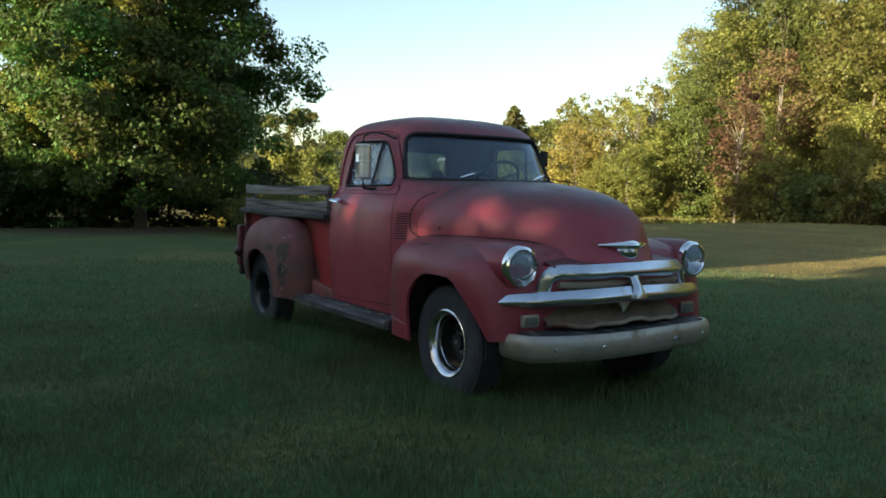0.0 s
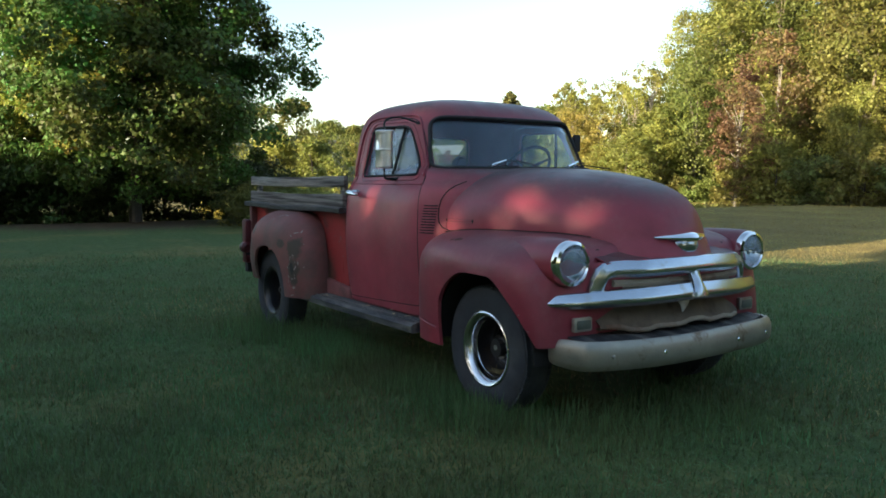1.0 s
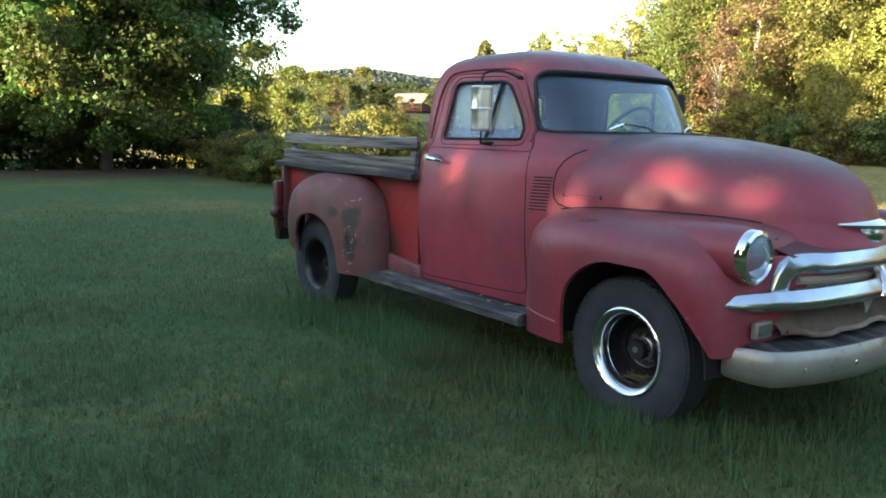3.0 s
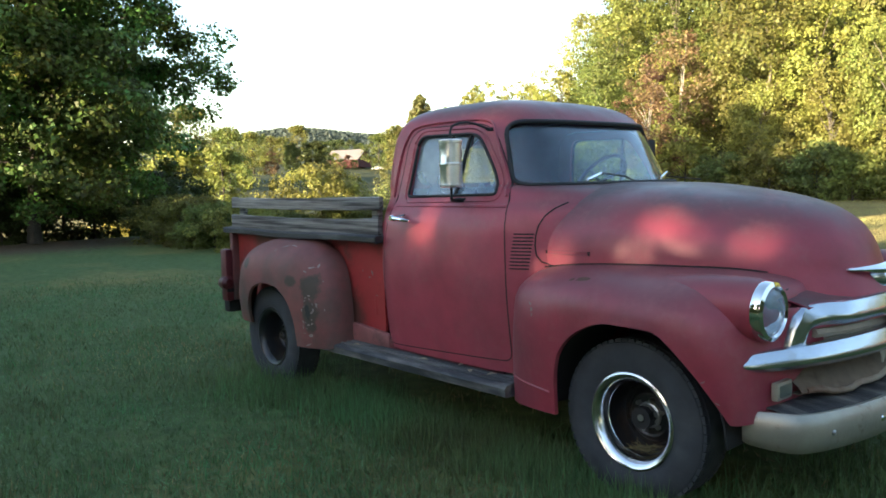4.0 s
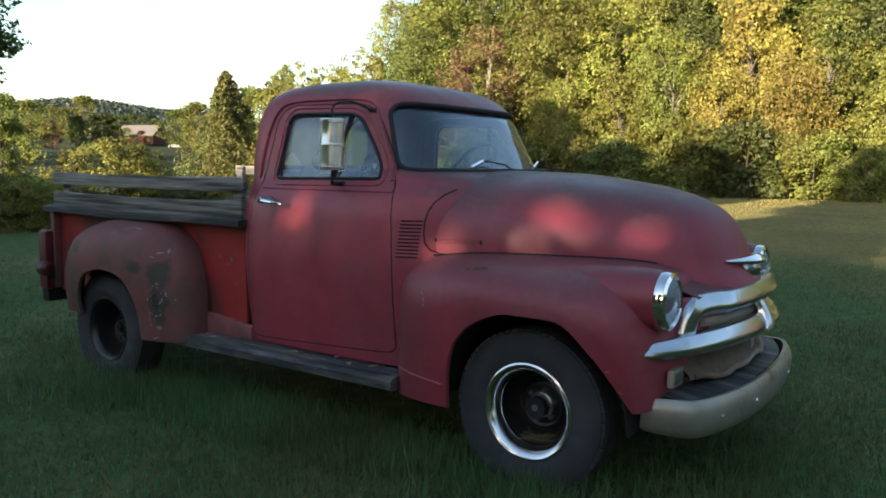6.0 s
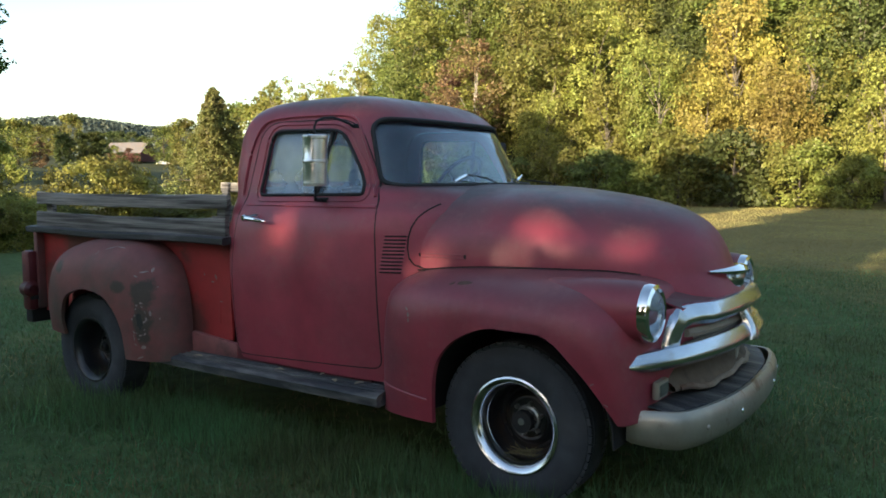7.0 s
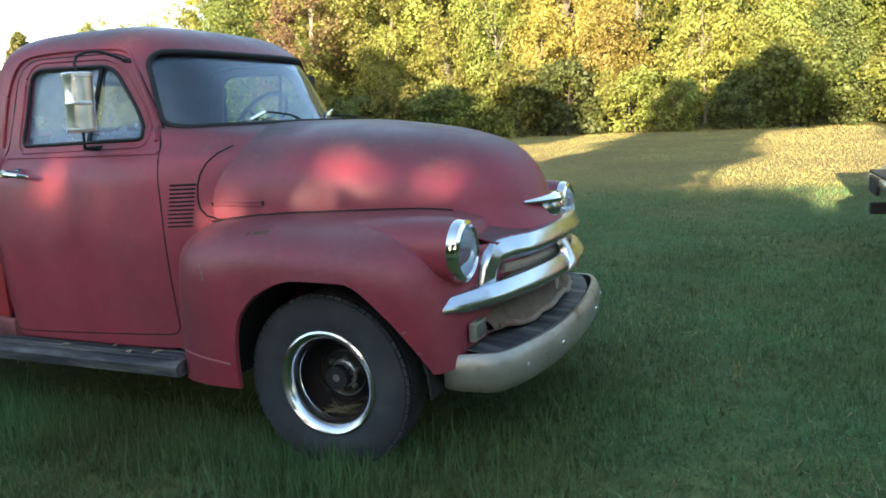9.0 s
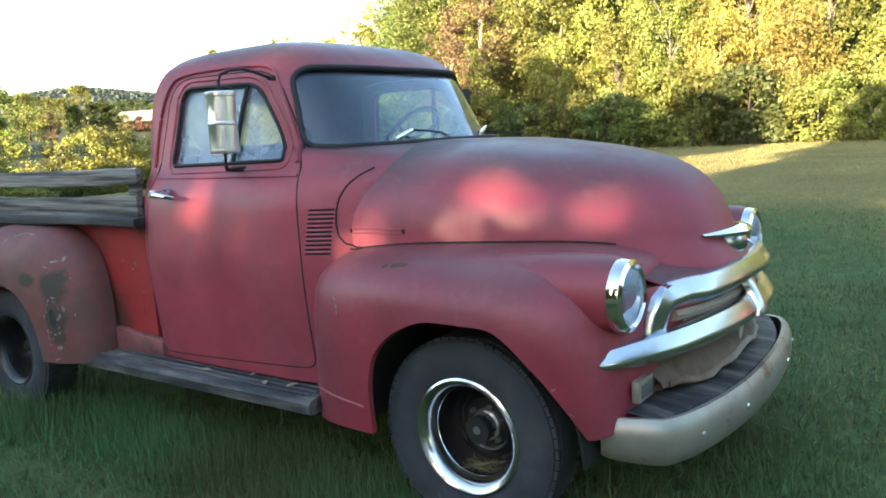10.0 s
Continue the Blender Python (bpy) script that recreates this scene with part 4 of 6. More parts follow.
# ---- bed ----
bed_floor = part("bed_floor", box((1.92, 1.48, 0.04), (-2.91, 0, 0.62), 0.005), WOOD, truck)
part("bed_front_panel", box((0.025, 1.50, 0.50), (-1.995, 0, 0.84), 0.006), BED_RED, truck)
tailgate = part("tailgate", box((0.03, 1.44, 0.46), (-3.87, 0, 0.84), 0.008), BED_RED, truck, "faded red tailgate")
for side in (-1, 1):
    bs = [[Vector((x, side * yy, z)) for yy, z in ((0.745, 0.50), (0.75, 0.75), (0.752, 1.03), (0.765, 1.065), (0.735, 1.065), (0.728, 1.03), (0.728, 0.50))]
          for x in [-1.90 - 1.955 * i / 12 for i in range(13)]]
    bedside = part("bed_side", loft(bs, caps=(True, True)), BED_RED, truck, "bright red steel bed side")
    rail = [[Vector((-1.83 - 0.17 * i, side * yy, zz + 0.006 * math.sin(i * 0.7))) for yy, zz in ((0.745, 1.105), (0.85, 1.10), (0.862, 1.092), (0.86, 1.062), (0.845, 1.055), (0.745, 1.07))] for i in range(13)]
    part("bed_rail", loft(rail, caps=(True, True)), RAIL, truck, "weathered black bed rail")
    part("stake_post", box((0.05, 0.06, 0.56), (-3.86, 0.775 * side, 0.80), 0.012), RUSTY, truck, "rusty rear corner post")
    part("tail_panel", box((0.10, 0.07, 0.42), (-3.90, 0.83 * side, 0.72), 0.025), DARK_RED, truck, "dark red tail panel")
    part("stake_post", box((0.05, 0.05, 0.5), (-1.985, 0.72 * side, 0.84), 0.01), RUSTY, truck)
    tail = part("tail_lamp", lathe([(0.0, -0.06), (0.045, -0.055), (0.055, -0.03), (0.055, 0.03), (0.03, 0.05)], "x", 20, (-3.88, 0.85 * side, 0.66)), DARK_RED, truck, "dull red round tail lamp")
    part("tail_bracket", box((0.05, 0.12, 0.03), (-3.87, 0.80 * side, 0.60), 0.006), DARK, truck)


def plank(x0, x1, y, z0, z1, sag=0.0, thick=0.032, seed=1):
    rnd = random.Random(seed)
    rings = []
    for i in range(15):
        f = i / 14
        x = x0 + (x1 - x0) * f
        w = rnd.uniform(-0.003, 0.003)
        s = -sag * 4 * f * (1 - f)
        yy = y + rnd.uniform(-0.003, 0.003)
        rings.append([Vector((x, yy - thick / 2, z0 + s + w)), Vector((x, yy + thick / 2, z0 + s + w)), Vector((x, yy + thick / 2, z1 + s - w)), Vector((x, yy - thick / 2, z1 + s - w))])
    b = loft(rings, caps=(True, True))
    bmesh.ops.bevel(b, geom=[e for e in b.edges if abs((e.verts[0].co - e.verts[1].co).x) > 0.05], offset=0.005, segments=1, affect="EDGES")
    return b


for side in (-1, 1):
    rack = part("stake_rack", plank(-1.86, -3.80, 0.80 * side, 1.10, 1.205, 0.012, seed=3 + side), WOOD, truck, "weathered grey side boards")
    up = 0.06 if side > 0 else 0.0
    part("board", plank(-1.84, -3.79, 0.80 * side, 1.258 + up, 1.338 + up, 0.008, seed=7 + side), WOOD, rack, "weathered grey plank")
    for sx in (-1.93, -3.70):
        part("stake", box((0.07, 0.035, 0.235 + up), (sx, 0.765 * side, 1.215 + up / 2), 0.006, (0, 1.5, 0)), WOOD, rack)

# rear bumper and its bracket
part("rear_bumper", box((0.09, 1.66, 0.11), (-3.94, 0, 0.47), 0.02), DARK, truck, "black rear bumper")

FLAP = material("torn_cream_flap", (0.52, 0.49, 0.43), rough=0.6, vary=0.25, scale=12, second=(0.2, 0.13, 0.08), second_scale=6, second_at=(0.55, 0.7))

# ---- grille and bumper ----
def bar(path, section, taper=None):
    """A bar with a section of (out, up) pairs along a path that runs across the truck."""
    rings = []
    pts = [Vector(p) for p in path]
    for i, p in enumerate(pts):
        t = (pts[min(i + 1, len(pts) - 1)] - pts[max(i - 1, 0)]).normalized()
        up = Vector((0, 0, 1)) if abs(t.z) < 0.75 else Vector((0, 1 if p.y > 0 else -1, 0))
        out = t.cross(up)
        out = (out if out.x > 0 else -out).normalized()
        up = (up - t * up.dot(t)).normalized()
        k = taper(i / (len(pts) - 1)) if taper else 1.0
        rings.append([p + out * a * k + up * b * k for a, b in section])
    return loft(rings, caps=(True, True))


CHANNEL = [(-0.03, 0.042), (-0.006, 0.044), (0.006, 0.040), (0.030, 0.002), (0.034, -0.010), (0.031, -0.024), (0.008, -0.044), (-0.03, -0.044)]


def plan(y):
    return 0.742 - 0.245 * abs(y / 0.83) ** 2.2


grille = part("grille", bar([(plan(y) + 0.005, y, 0.722 - 0.032 * abs(y / 0.8) ** 1.5) for y in [-0.85 + 1.70 * i / 40 for i in range(41)]], CHANNEL,
                            table([(0, 0.50), (0.02, 0.78), (0.07, 0.92), (0.18, 1.0), (0.4, 1.08), (0.6, 1.08), (0.82, 1.0), (0.93, 0.92), (0.98, 0.78), (1, 0.50)])), CHROME, truck, "dented chrome grille with three heavy bars")
top = [(0.582, -0.592, 0.70), (0.588, -0.582, 0.745), (0.594, -0.57, 0.79), (0.602, -0.555, 0.822), (0.612, -0.53, 0.842), (0.628, -0.49, 0.852), (0.648, -0.44, 0.855)]
mid_top = [(plan(y) - 0.01, y, 0.852 + 0.010 * math.cos(y * 3.4)) for y in [-0.38 + 0.76 * i / 16 for i in range(17)]]
part("upper_bar", bar(top + mid_top + [(x, -y, z) for x, y, z in reversed(top)], [(a, b * 1.05) for a, b in CHANNEL]), CHROME, grille, "arched upper chrome bar")
post = []
for i in range(13):
    f = i / 12
    x, z, w = 0.728 + 0.058 * smoothstep(0, 1, f), 0.858 - 0.165 * f, 0.055 - 0.016 * math.sin(math.pi * min(1, f * 1.2)) + 0.012 * smoothstep(0.75, 1, f)
    post.append([Vector((x - 0.02, -w, z)), Vector((x + 0.004, -w * 0.9, z)), Vector((x + 0.016, -w * 0.5, z)), Vector((x + 0.02, 0, z)), Vector((x + 0.016, w * 0.5, z)), Vector((x + 0.004, w * 0.9, z)), Vector((x - 0.02, w, z))])
part("centre_post", loft(post, caps=(True, True)), CHROME, grille, "curved chrome centre post")
inner = [[Vector((plan(y) - 0.05 + a, y, 0.778 + b)) for a, b in ((0.02, 0.018), (0.03, 0.0), (0.02, -0.018), (-0.02, -0.018), (-0.02, 0.018))] for y in [-0.50 + 0.05 * i for i in range(21)]]
part("inner_bar", loft(inner, caps=(True, True)), BEIGE, grille, "rust-stained cream grille bar")
lower = []
for i in range(33):
    y = -0.56 + 1.12 * i / 32
    x = plan(y) - 0.075
    lower.append([Vector((x - 0.05, y, 0.665)), Vector((x - 0.03, y, 0.63)), Vector((x + 0.0, y, 0.585)), Vector((x + 0.035, y, 0.555 + (0.010 * math.sin(y * 9 + 1) + 0.007 * math.sin(y * 23)))),
                  Vector((x + 0.045, y, 0.535 + (0.010 * math.sin(y * 9 + 1) + 0.007 * math.sin(y * 23)))), Vector((x + 0.03, y, 0.525 + (0.010 * math.sin(y * 9 + 1) + 0.007 * math.sin(y * 23)))), Vector((x - 0.06, y, 0.54))])
part("torn_flap", prism([Vector(q) for q in [(-0.20, 0.812), (-0.07, 0.815), (-0.075, 0.765), (-0.12, 0.77), (-0.17, 0.79)]], "x", 0.70, 0.705), FLAP, grille, "torn cream sheet behind the bars")
back = [[Vector((plan(y) - 0.058, y, z)) for z in (0.73, 0.77, 0.81, 0.84)] for y in [-0.52 + 0.065 * i for i in range(17)]]
part("back_panel", thickened(loft(back, closed=False), 0.004), FLAP, grille, "stained cream panel behind the bars")
part("lower_panel", thickened(loft(lower, closed=False), 0.004), RUST, grille, "dented rusty brown lower grille panel")
edge = [(plan(y) - 0.036, y, 0.545 + (0.010 * math.sin(y * 9 + 1) + 0.007 * math.sin(y * 23))) for y in [-0.53 + 0.0265 * i for i in range(41)]]
part("panel_edge", tube([(x + 0.002 * math.sin(37 * y), y, z - 0.004 + 0.002 * math.sin(53 * y + 1)) for x, y, z in edge], [0.013 + 0.002 * math.sin(3.1 * i) for i in range(len(edge))], 8), BEIGE, grille, "chipped cream panel edge")
part("torn_tab", prism([Vector(q) for q in [(-0.12, 0.675), (-0.01, 0.68), (-0.05, 0.625), (-0.075, 0.605), (-0.085, 0.64)]], "x", 0.722, 0.728), FLAP, grille, "bent loose metal tab")
header = [[Vector((plan(y) - 0.20, y, 0.93)), Vector((plan(y) - 0.06, y, 0.895)), Vector((plan(y) - 0.028, y, 0.885)), Vector((plan(y) - 0.025, y, 0.80))] for y in [-0.54 + 0.06 * i for i in range(19)]]
part("grille_header", thickened(loft(header, closed=False), 0.006), RED, truck, "red header panel between hood and grille")
part("radiator", box((0.04, 1.05, 0.42), (0.50, 0, 0.74), 0.01), DARK, truck)
pan = []
for i in range(33):
    y = -0.74 + 1.48 * i / 32
    edge = 0.80 - 0.20 * abs(y / 0.86) ** 2.6
    pan.append([Vector((0.50, y, 0.515)), Vector((0.58, y, 0.51)), Vector((edge - 0.03, y, 0.497)), Vector((edge - 0.02, y, 0.47))])
part("gravel_pan", thickened(loft(pan, closed=False), 0.006), RUNNING, truck, "dark dusty gravel pan")

BUMPER = [(-0.012, 0.073), (0.006, 0.075), (0.02, 0.060), (0.030, 0.035), (0.032, 0.0), (0.030, -0.035), (0.02, -0.06), (0.006, -0.075), (-0.012, -0.073), (0.0, -0.06), (0.012, 0.0), (0.0, 0.06)]
bp = []
for i in range(57):
    f = -1 + 2 * i / 56
    y = 0.802 * math.sin(f * 1.42) / math.sin(1.42)
    x = 0.793 - 0.13 * abs(y / 0.85) ** 2.2 - 0.16 * smoothstep(0.80, 1.0, abs(f)) - 0.03 * smoothstep(0.6, 1, abs(f))
    bp.append((x, y, 0.43 + 0.004 * math.sin(y * 5)))
bumper = part("front_bumper", bar(bp, BUMPER, table([(0, 0.72), (0.03, 0.92), (0.07, 1), (0.93, 1), (0.97, 0.92), (1, 0.72)])), SILVER, truck, "curved bumper in worn silver paint")
for y in (-0.62, -0.30, 0.30, 0.62):
    x = 0.793 - 0.13 * abs(y / 0.85) ** 2.2 + 0.03
    part("bumper_bolt", lathe([(0.012, -0.01), (0.012, 0.003), (0.008, 0.008), (0.0, 0.01)], "x", 12, (x, y, 0.43)), HUB if y == -0.62 else BRIGHT, bumper)
for side in (-1, 1):
    part("bumper_iron", box((0.40, 0.05, 0.06), (0.53, 0.36 * side, 0.42), 0.008), DARK, truck)

# ---- door mirrors ----
for side in (-1, 1):
    if side < 0:
        y = -0.875
        # canister mirror on a bent bracket
        can = [[Vector((-1.11 + 0.061 * math.copysign(abs(math.cos(a)) ** 0.8, math.cos(a)) * s, y + 0.055 * math.copysign(abs(math.sin(a)) ** 0.8, math.sin(a)) * s, z)) for a in [2 * math.pi * k / 32 for k in range(32)]]
               for z, s in ((1.386, 0.86), (1.39, 0.98), (1.402, 1.0), (1.404, 0.96), (1.50, 0.95), (1.504, 1.0), (1.512, 1.0), (1.516, 0.95), (1.614, 0.95), (1.618, 1.0), (1.632, 1.0), (1.637, 0.92))]
        mirror = part("door_mirror", loft(can, caps=(True, True)), SATIN, truck, "large chrome door mirror on a black bracket")
        lo = on_cab([(-1.175, 1.315)], "y", -1, 0.0)[0]
        part("mirror_bracket", tube([lo, lo + Vector((0.02, -0.04, 0.0)), lo + Vector((0.045, -0.10, 0.005)), (-1.112, y, 1.335), (-1.11, y, 1.39)], 0.008, 8), BLACK, mirror)
        hi = on_cab([(-1.045, 1.69)], "y", -1, 0.0)[0]
        part("mirror_bracket", tube([hi, (-1.07, -0.72, 1.716), (-1.085, -0.77, 1.727), (-1.10, -0.825, 1.722), (-1.11, -0.862, 1.705), (-1.112, -0.875, 1.68), (-1.112, -0.875, 1.635)], 0.0065, 8), BLACK, mirror)
        part("bracket_clamp", box((0.05, 0.014, 0.02), hi, 0.004), BLACK, mirror)
        part("bracket_foot", box((0.08, 0.02, 0.025), lo, 0.006), BLACK, mirror)
    else:
        mirror = part("door_mirror", box((0.03, 0.07, 0.13), (-0.97, 0.715, 1.59), 0.02), BLACK, truck, "black rectangular door mirror")
        part("mirror_bracket", tube([(-0.97, 0.68, 1.44), (-0.97, 0.73, 1.46), (-0.97, 0.715, 1.54)], 0.008, 8), BLACK, mirror)

# ---- inside the cab ----
seat = part("bench_seat", box((0.5, 1.28, 0.16), (-1.45, 0, 0.86), 0.05), SEAT, truck, "brown vinyl bench seat")
part("backrest", box((0.14, 1.28, 0.46), (-1.74, 0, 1.15), 0.05, (0, -10, 0)), SEAT, seat)
part("headrest", lathe([(0.0, -0.045), (0.045, -0.04), (0.06, -0.015), (0.06, 0.015), (0.045, 0.04), (0.0, 0.045)], "x", 24, (-1.71, 0.15, 1.435)), BLACK, seat, "round dark pad on the seat back")
part("dashboard", box((0.22, 1.28, 0.16), (-0.83, 0, 1.29), 0.05), CABIN, truck, "dull painted dashboard")
part("cab_lining", thickened(loft([superring(z, CAB_FRONT(z) - 0.5, CAB_BACK(z) + 0.05, CAB_HALF(z) - 0.05) for z in (0.6, 0.9, 1.2)]), 0.01), CABIN, truck)
wheel_ring = [Vector((-1.04 + 0.2 * math.sin(a) * 0.55, 0.29 + 0.2 * math.cos(a), 1.40 + 0.2 * math.sin(a) * 0.75)) for a in [2 * math.pi * k / 36 for k in range(36)]]
sw = part("steering_wheel", tube(wheel_ring, 0.012, 8, True), BLACK, truck, "black steering wheel")
for a in (0.5, 2.64, 4.71):
    part("spoke", tube([(-1.05, 0.29, 1.39), (-1.04 + 0.11 * math.sin(a), 0.29 + 0.2 * math.cos(a), 1.40 + 0.15 * math.sin(a))], 0.009, 6), BLACK, sw)
part("steering_column", tube([(-1.04, 0.29, 1.395), (-0.74, 0.31, 1.02)], 0.02, 8), BLACK, sw)


# ---- flaked paint ----
CHIP = material("bare_primer_chip", (0.23, 0.19, 0.175), rough=0.8, vary=0.3, scale=40)
DARK_HOLE = material("dark_rusted_hole", (0.03, 0.034, 0.03), rough=0.9, vary=0.3, scale=30)
RUST_SPOT = material("dark_rust_spot", (0.10, 0.06, 0.04), rough=0.9, vary=0.35, scale=30)


def side_tree(ob):
    b = bmesh.new()
    b.from_mesh(ob.data)
    t = BVHTree.FromBMesh(b)
    b.free()
    return t


def flake(ob, tree, x, z, w, h, mat, name, seed, tilt=0.0):
    """An irregular flake laid on the side of a panel."""
    rnd = random.Random(seed)
    pts = []
    for k in range(14):
        a = 2 * math.pi * k / 14
        r = rnd.uniform(0.55, 1.0)
        u, v = w * r * math.cos(a), h * r * math.sin(a)
        u, v = u * math.cos(tilt) - v * math.sin(tilt), u * math.sin(tilt) + v * math.cos(tilt)
        hit, normal, _, _ = tree.ray_cast(Vector((x + u, -3, z + v)), Vector((0, 1, 0)))
        if hit:
            pts.append(hit - Vector((0, 0.0018, 0)))
    hit, normal, _, _ = tree.ray_cast(Vector((x, -3, z)), Vector((0, 1, 0)))
    if hit and len(pts) > 5:
        b = bmesh.new()
        mid = b.verts.new(hit - Vector((0, 0.0022, 0)))
        vs = [b.verts.new(p) for p in pts]
        for i in range(len(vs)):
            b.faces.new((mid, vs[i], vs[(i + 1) % len(vs)]))
        part(name, b, mat, ob)


right = {o.name.split(".")[0]: o for o in reversed(truck.children) if o.type == "MESH" and sum(v.co.y for v in o.data.vertices) < 0}
ft, rt = side_tree(right["front_fender"]), side_tree(right["rear_fender"])
for i, (x, z, w, h, tilt) in enumerate([(-0.515, 0.835, 0.016, 0.006, -0.6), (-0.500, 0.81, 0.010, 0.013, 0.2), (-0.498, 0.785, 0.006, 0.012, 0.0), (0.40, 0.62, 0.012, 0.004, 0.5), (0.45, 0.54, 0.012, 0.004, -0.4)]):
    flake(right["front_fender"], ft, x, z, w, h, CHIP, "paint_chip", 200 + i, tilt)
for i, (x, z, w, h, tilt) in enumerate([(-0.23, 0.968, 0.045, 0.010, 0.1), (-0.29, 0.962, 0.02, 0.006, 0.3)]):
    flake(right["front_fender"], ft, x, z, w, h, RUST_SPOT, "rust_spot", 220 + i, tilt)
rear_flakes = [(-2.40, 0.885, 0.03, 0.006, 0.2), (-2.36, 0.895, 0.008, 0.018, 0.1), (-2.44, 0.86, 0.02, 0.005, -0.3), (-2.33, 0.65, 0.010, 0.022, 0.3), (-2.36, 0.60, 0.016, 0.008, 0.6), (-2.37, 0.45, 0.022, 0.012, 0.2),
               (-2.43, 0.46, 0.012, 0.005, -0.5), (-2.44, 0.50, 0.005, 0.02, 0.1), (-2.40, 0.385, 0.03, 0.006, 0.3),
               (-2.74, 1.01, 0.05, 0.004, 0.25), (-2.66, 1.015, 0.05, 0.004, -0.1), (-2.83, 0.98, 0.02, 0.004, 0.9), (-2.28, 0.62, 0.004, 0.007, 0), (-2.31, 0.80, 0.004, 0.005, 0)]
for i, (x, z, w, h, tilt) in enumerate(rear_flakes):
    flake(right["rear_fender"], rt, x, z, w, h, CHIP, "paint_chip", 240 + i, tilt)
# a hole rusted through, and its curled rim
flake(right["rear_fender"], rt, -2.395, 0.60, 0.026, 0.062, DARK_HOLE, "rust_hole", 271, 0.1)
for i in range(22):
    a = 2 * math.pi * i / 22 + 0.1 * math.sin(5 * i)
    x, z = -2.395 + 0.045 * math.cos(a) * (1 + 0.2 * math.sin(3 * i)), 0.60 + 0.095 * math.sin(a) * (1 + 0.15 * math.sin(4 * i))
    if i % 3:
        flake(right["rear_fender"], rt, x, z, 0.004 + 0.003 * (i % 2), 0.010 + 0.005 * (i % 4 == 1), CHIP, "paint_chip", 300 + i, a)
crease = []
for i in range(9):
    x = -0.715 + 0.038 * i
    hit = ft.ray_cast(Vector((x, -3, 0.455 - 0.028 * i / 8)), Vector((0, 1, 0)))[0]
    if hit:
        crease.append(hit)
part("fender_crease", tube(crease, 0.006, 6), RED, right["front_fender"])
bt = side_tree(right["bed_side"])
for i, (x, z, w, h, tilt) in enumerate([(-2.02, 0.86, 0.012, 0.02, 0.3), (-2.05, 0.83, 0.02, 0.006, 0.1), (-2.12, 0.87, 0.006, 0.012, 0.0), (-1.98, 0.72, 0.02, 0.004, 0.0)]):
    flake(right["bed_side"], bt, x, z, w, h, CHIP, "paint_chip", 310 + i, tilt)

line_pts = []
for i in range(27):
    x = -0.56 + 0.037 * i
    top = ft.ray_cast(Vector((x, -HOOD_W(x) - 0.006, 2.0)), Vector((0, 0, -1)))[0]
    if top:
        line_pts.append(on_hood(x, top.z + 0.003, -1, 0.001))
part("fender_seam", tube(line_pts, 0.004, 5), DARK, right["front_fender"])

# rounded sheet between the hood, the fender and the grille's upper bar
for side in (-1, 1):
    rows = []
    for i in range(15):
        y = 0.30 + 0.42 * i / 14
        front = plan(y) - 0.02 - 0.075 * smoothstep(0.42, 0.57, y)
        row = []
        for k in range(13):
            u = k / 12
            row.append(Vector((0.14 + (front - 0.14) * u, y * side, 0.868 + 0.124 * (1 - u ** 2.1) - 0.02 * math.sin(math.pi * u) * smoothstep(0.45, 0.6, y) * (1 - smoothstep(0.62, 0.72, y)))))
        row += [Vector((front + 0.004, y * side, 0.85)), Vector((front - 0.004, y * side, 0.80))]
        rows.append(row)
    part("fender_apron", thickened(loft(rows, closed=False), 0.006), RED, truck, "red sheet between hood and fender")

# cheeks of the fenders beside the grille
for side in (-1, 1):
    rows = [[Vector((plan(yy) - 0.045 - 0.05 * smoothstep(0.86, 0.96, z), yy * side, z)) for z in (0.885, 0.87, 0.85, 0.82, 0.78, 0.74, 0.70)] for yy in (0.44, 0.49, 0.54, 0.59, 0.64, 0.69, 0.74)]
    part("grille_cheek", thickened(loft(rows, closed=False), 0.006), RED, truck, "red sheet beside the grille")

# ---- trees ----
BARK = material("rough_grey_bark", (0.05, 0.042, 0.035), rough=0.95, vary=0.35, scale=5, bump=0.6, bump_scale=14)
GREY_BARK = material("grey_brown_bark", (0.14, 0.12, 0.095), rough=0.9, vary=0.35, scale=4, bump=0.4, bump_scale=14)
PALE_BARK = material("pale_bark", (0.28, 0.25, 0.21), rough=0.9, vary=0.3, scale=4, bump=0.4, bump_scale=14)
LEAF = {
    "green": leaf_material("green_leaves", (0.12, 0.145, 0.035), 0.009, 0.28),
    "dark": leaf_material("dark_green_leaves", (0.058, 0.08, 0.022), 0.02, 0.4),
    "yellow": leaf_material("yellow_green_leaves", (0.215, 0.215, 0.05), 0.01, 0.28),
    "gold": leaf_material("golden_leaves", (0.28, 0.235, 0.06), 0.008, 0.28),
    "rust": leaf_material("rusty_brown_leaves", (0.15, 0.092, 0.05), 0.02, 0.35),
    "olive": leaf_material("olive_leaves", (0.165, 0.17, 0.04), 0.015, 0.28),
    "cedar": leaf_material("cedar_needles", (0.14, 0.14, 0.045), 0.02, 0.35),
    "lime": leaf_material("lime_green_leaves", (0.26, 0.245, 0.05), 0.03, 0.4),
    "deep": leaf_material("deep_green_leaves", (0.085, 0.105, 0.032), 0.008, 0.35),
    "maple": leaf_material("maple_leaves", (0.09, 0.128, 0.028), 0.03, 0.5, patch=0.3),
}


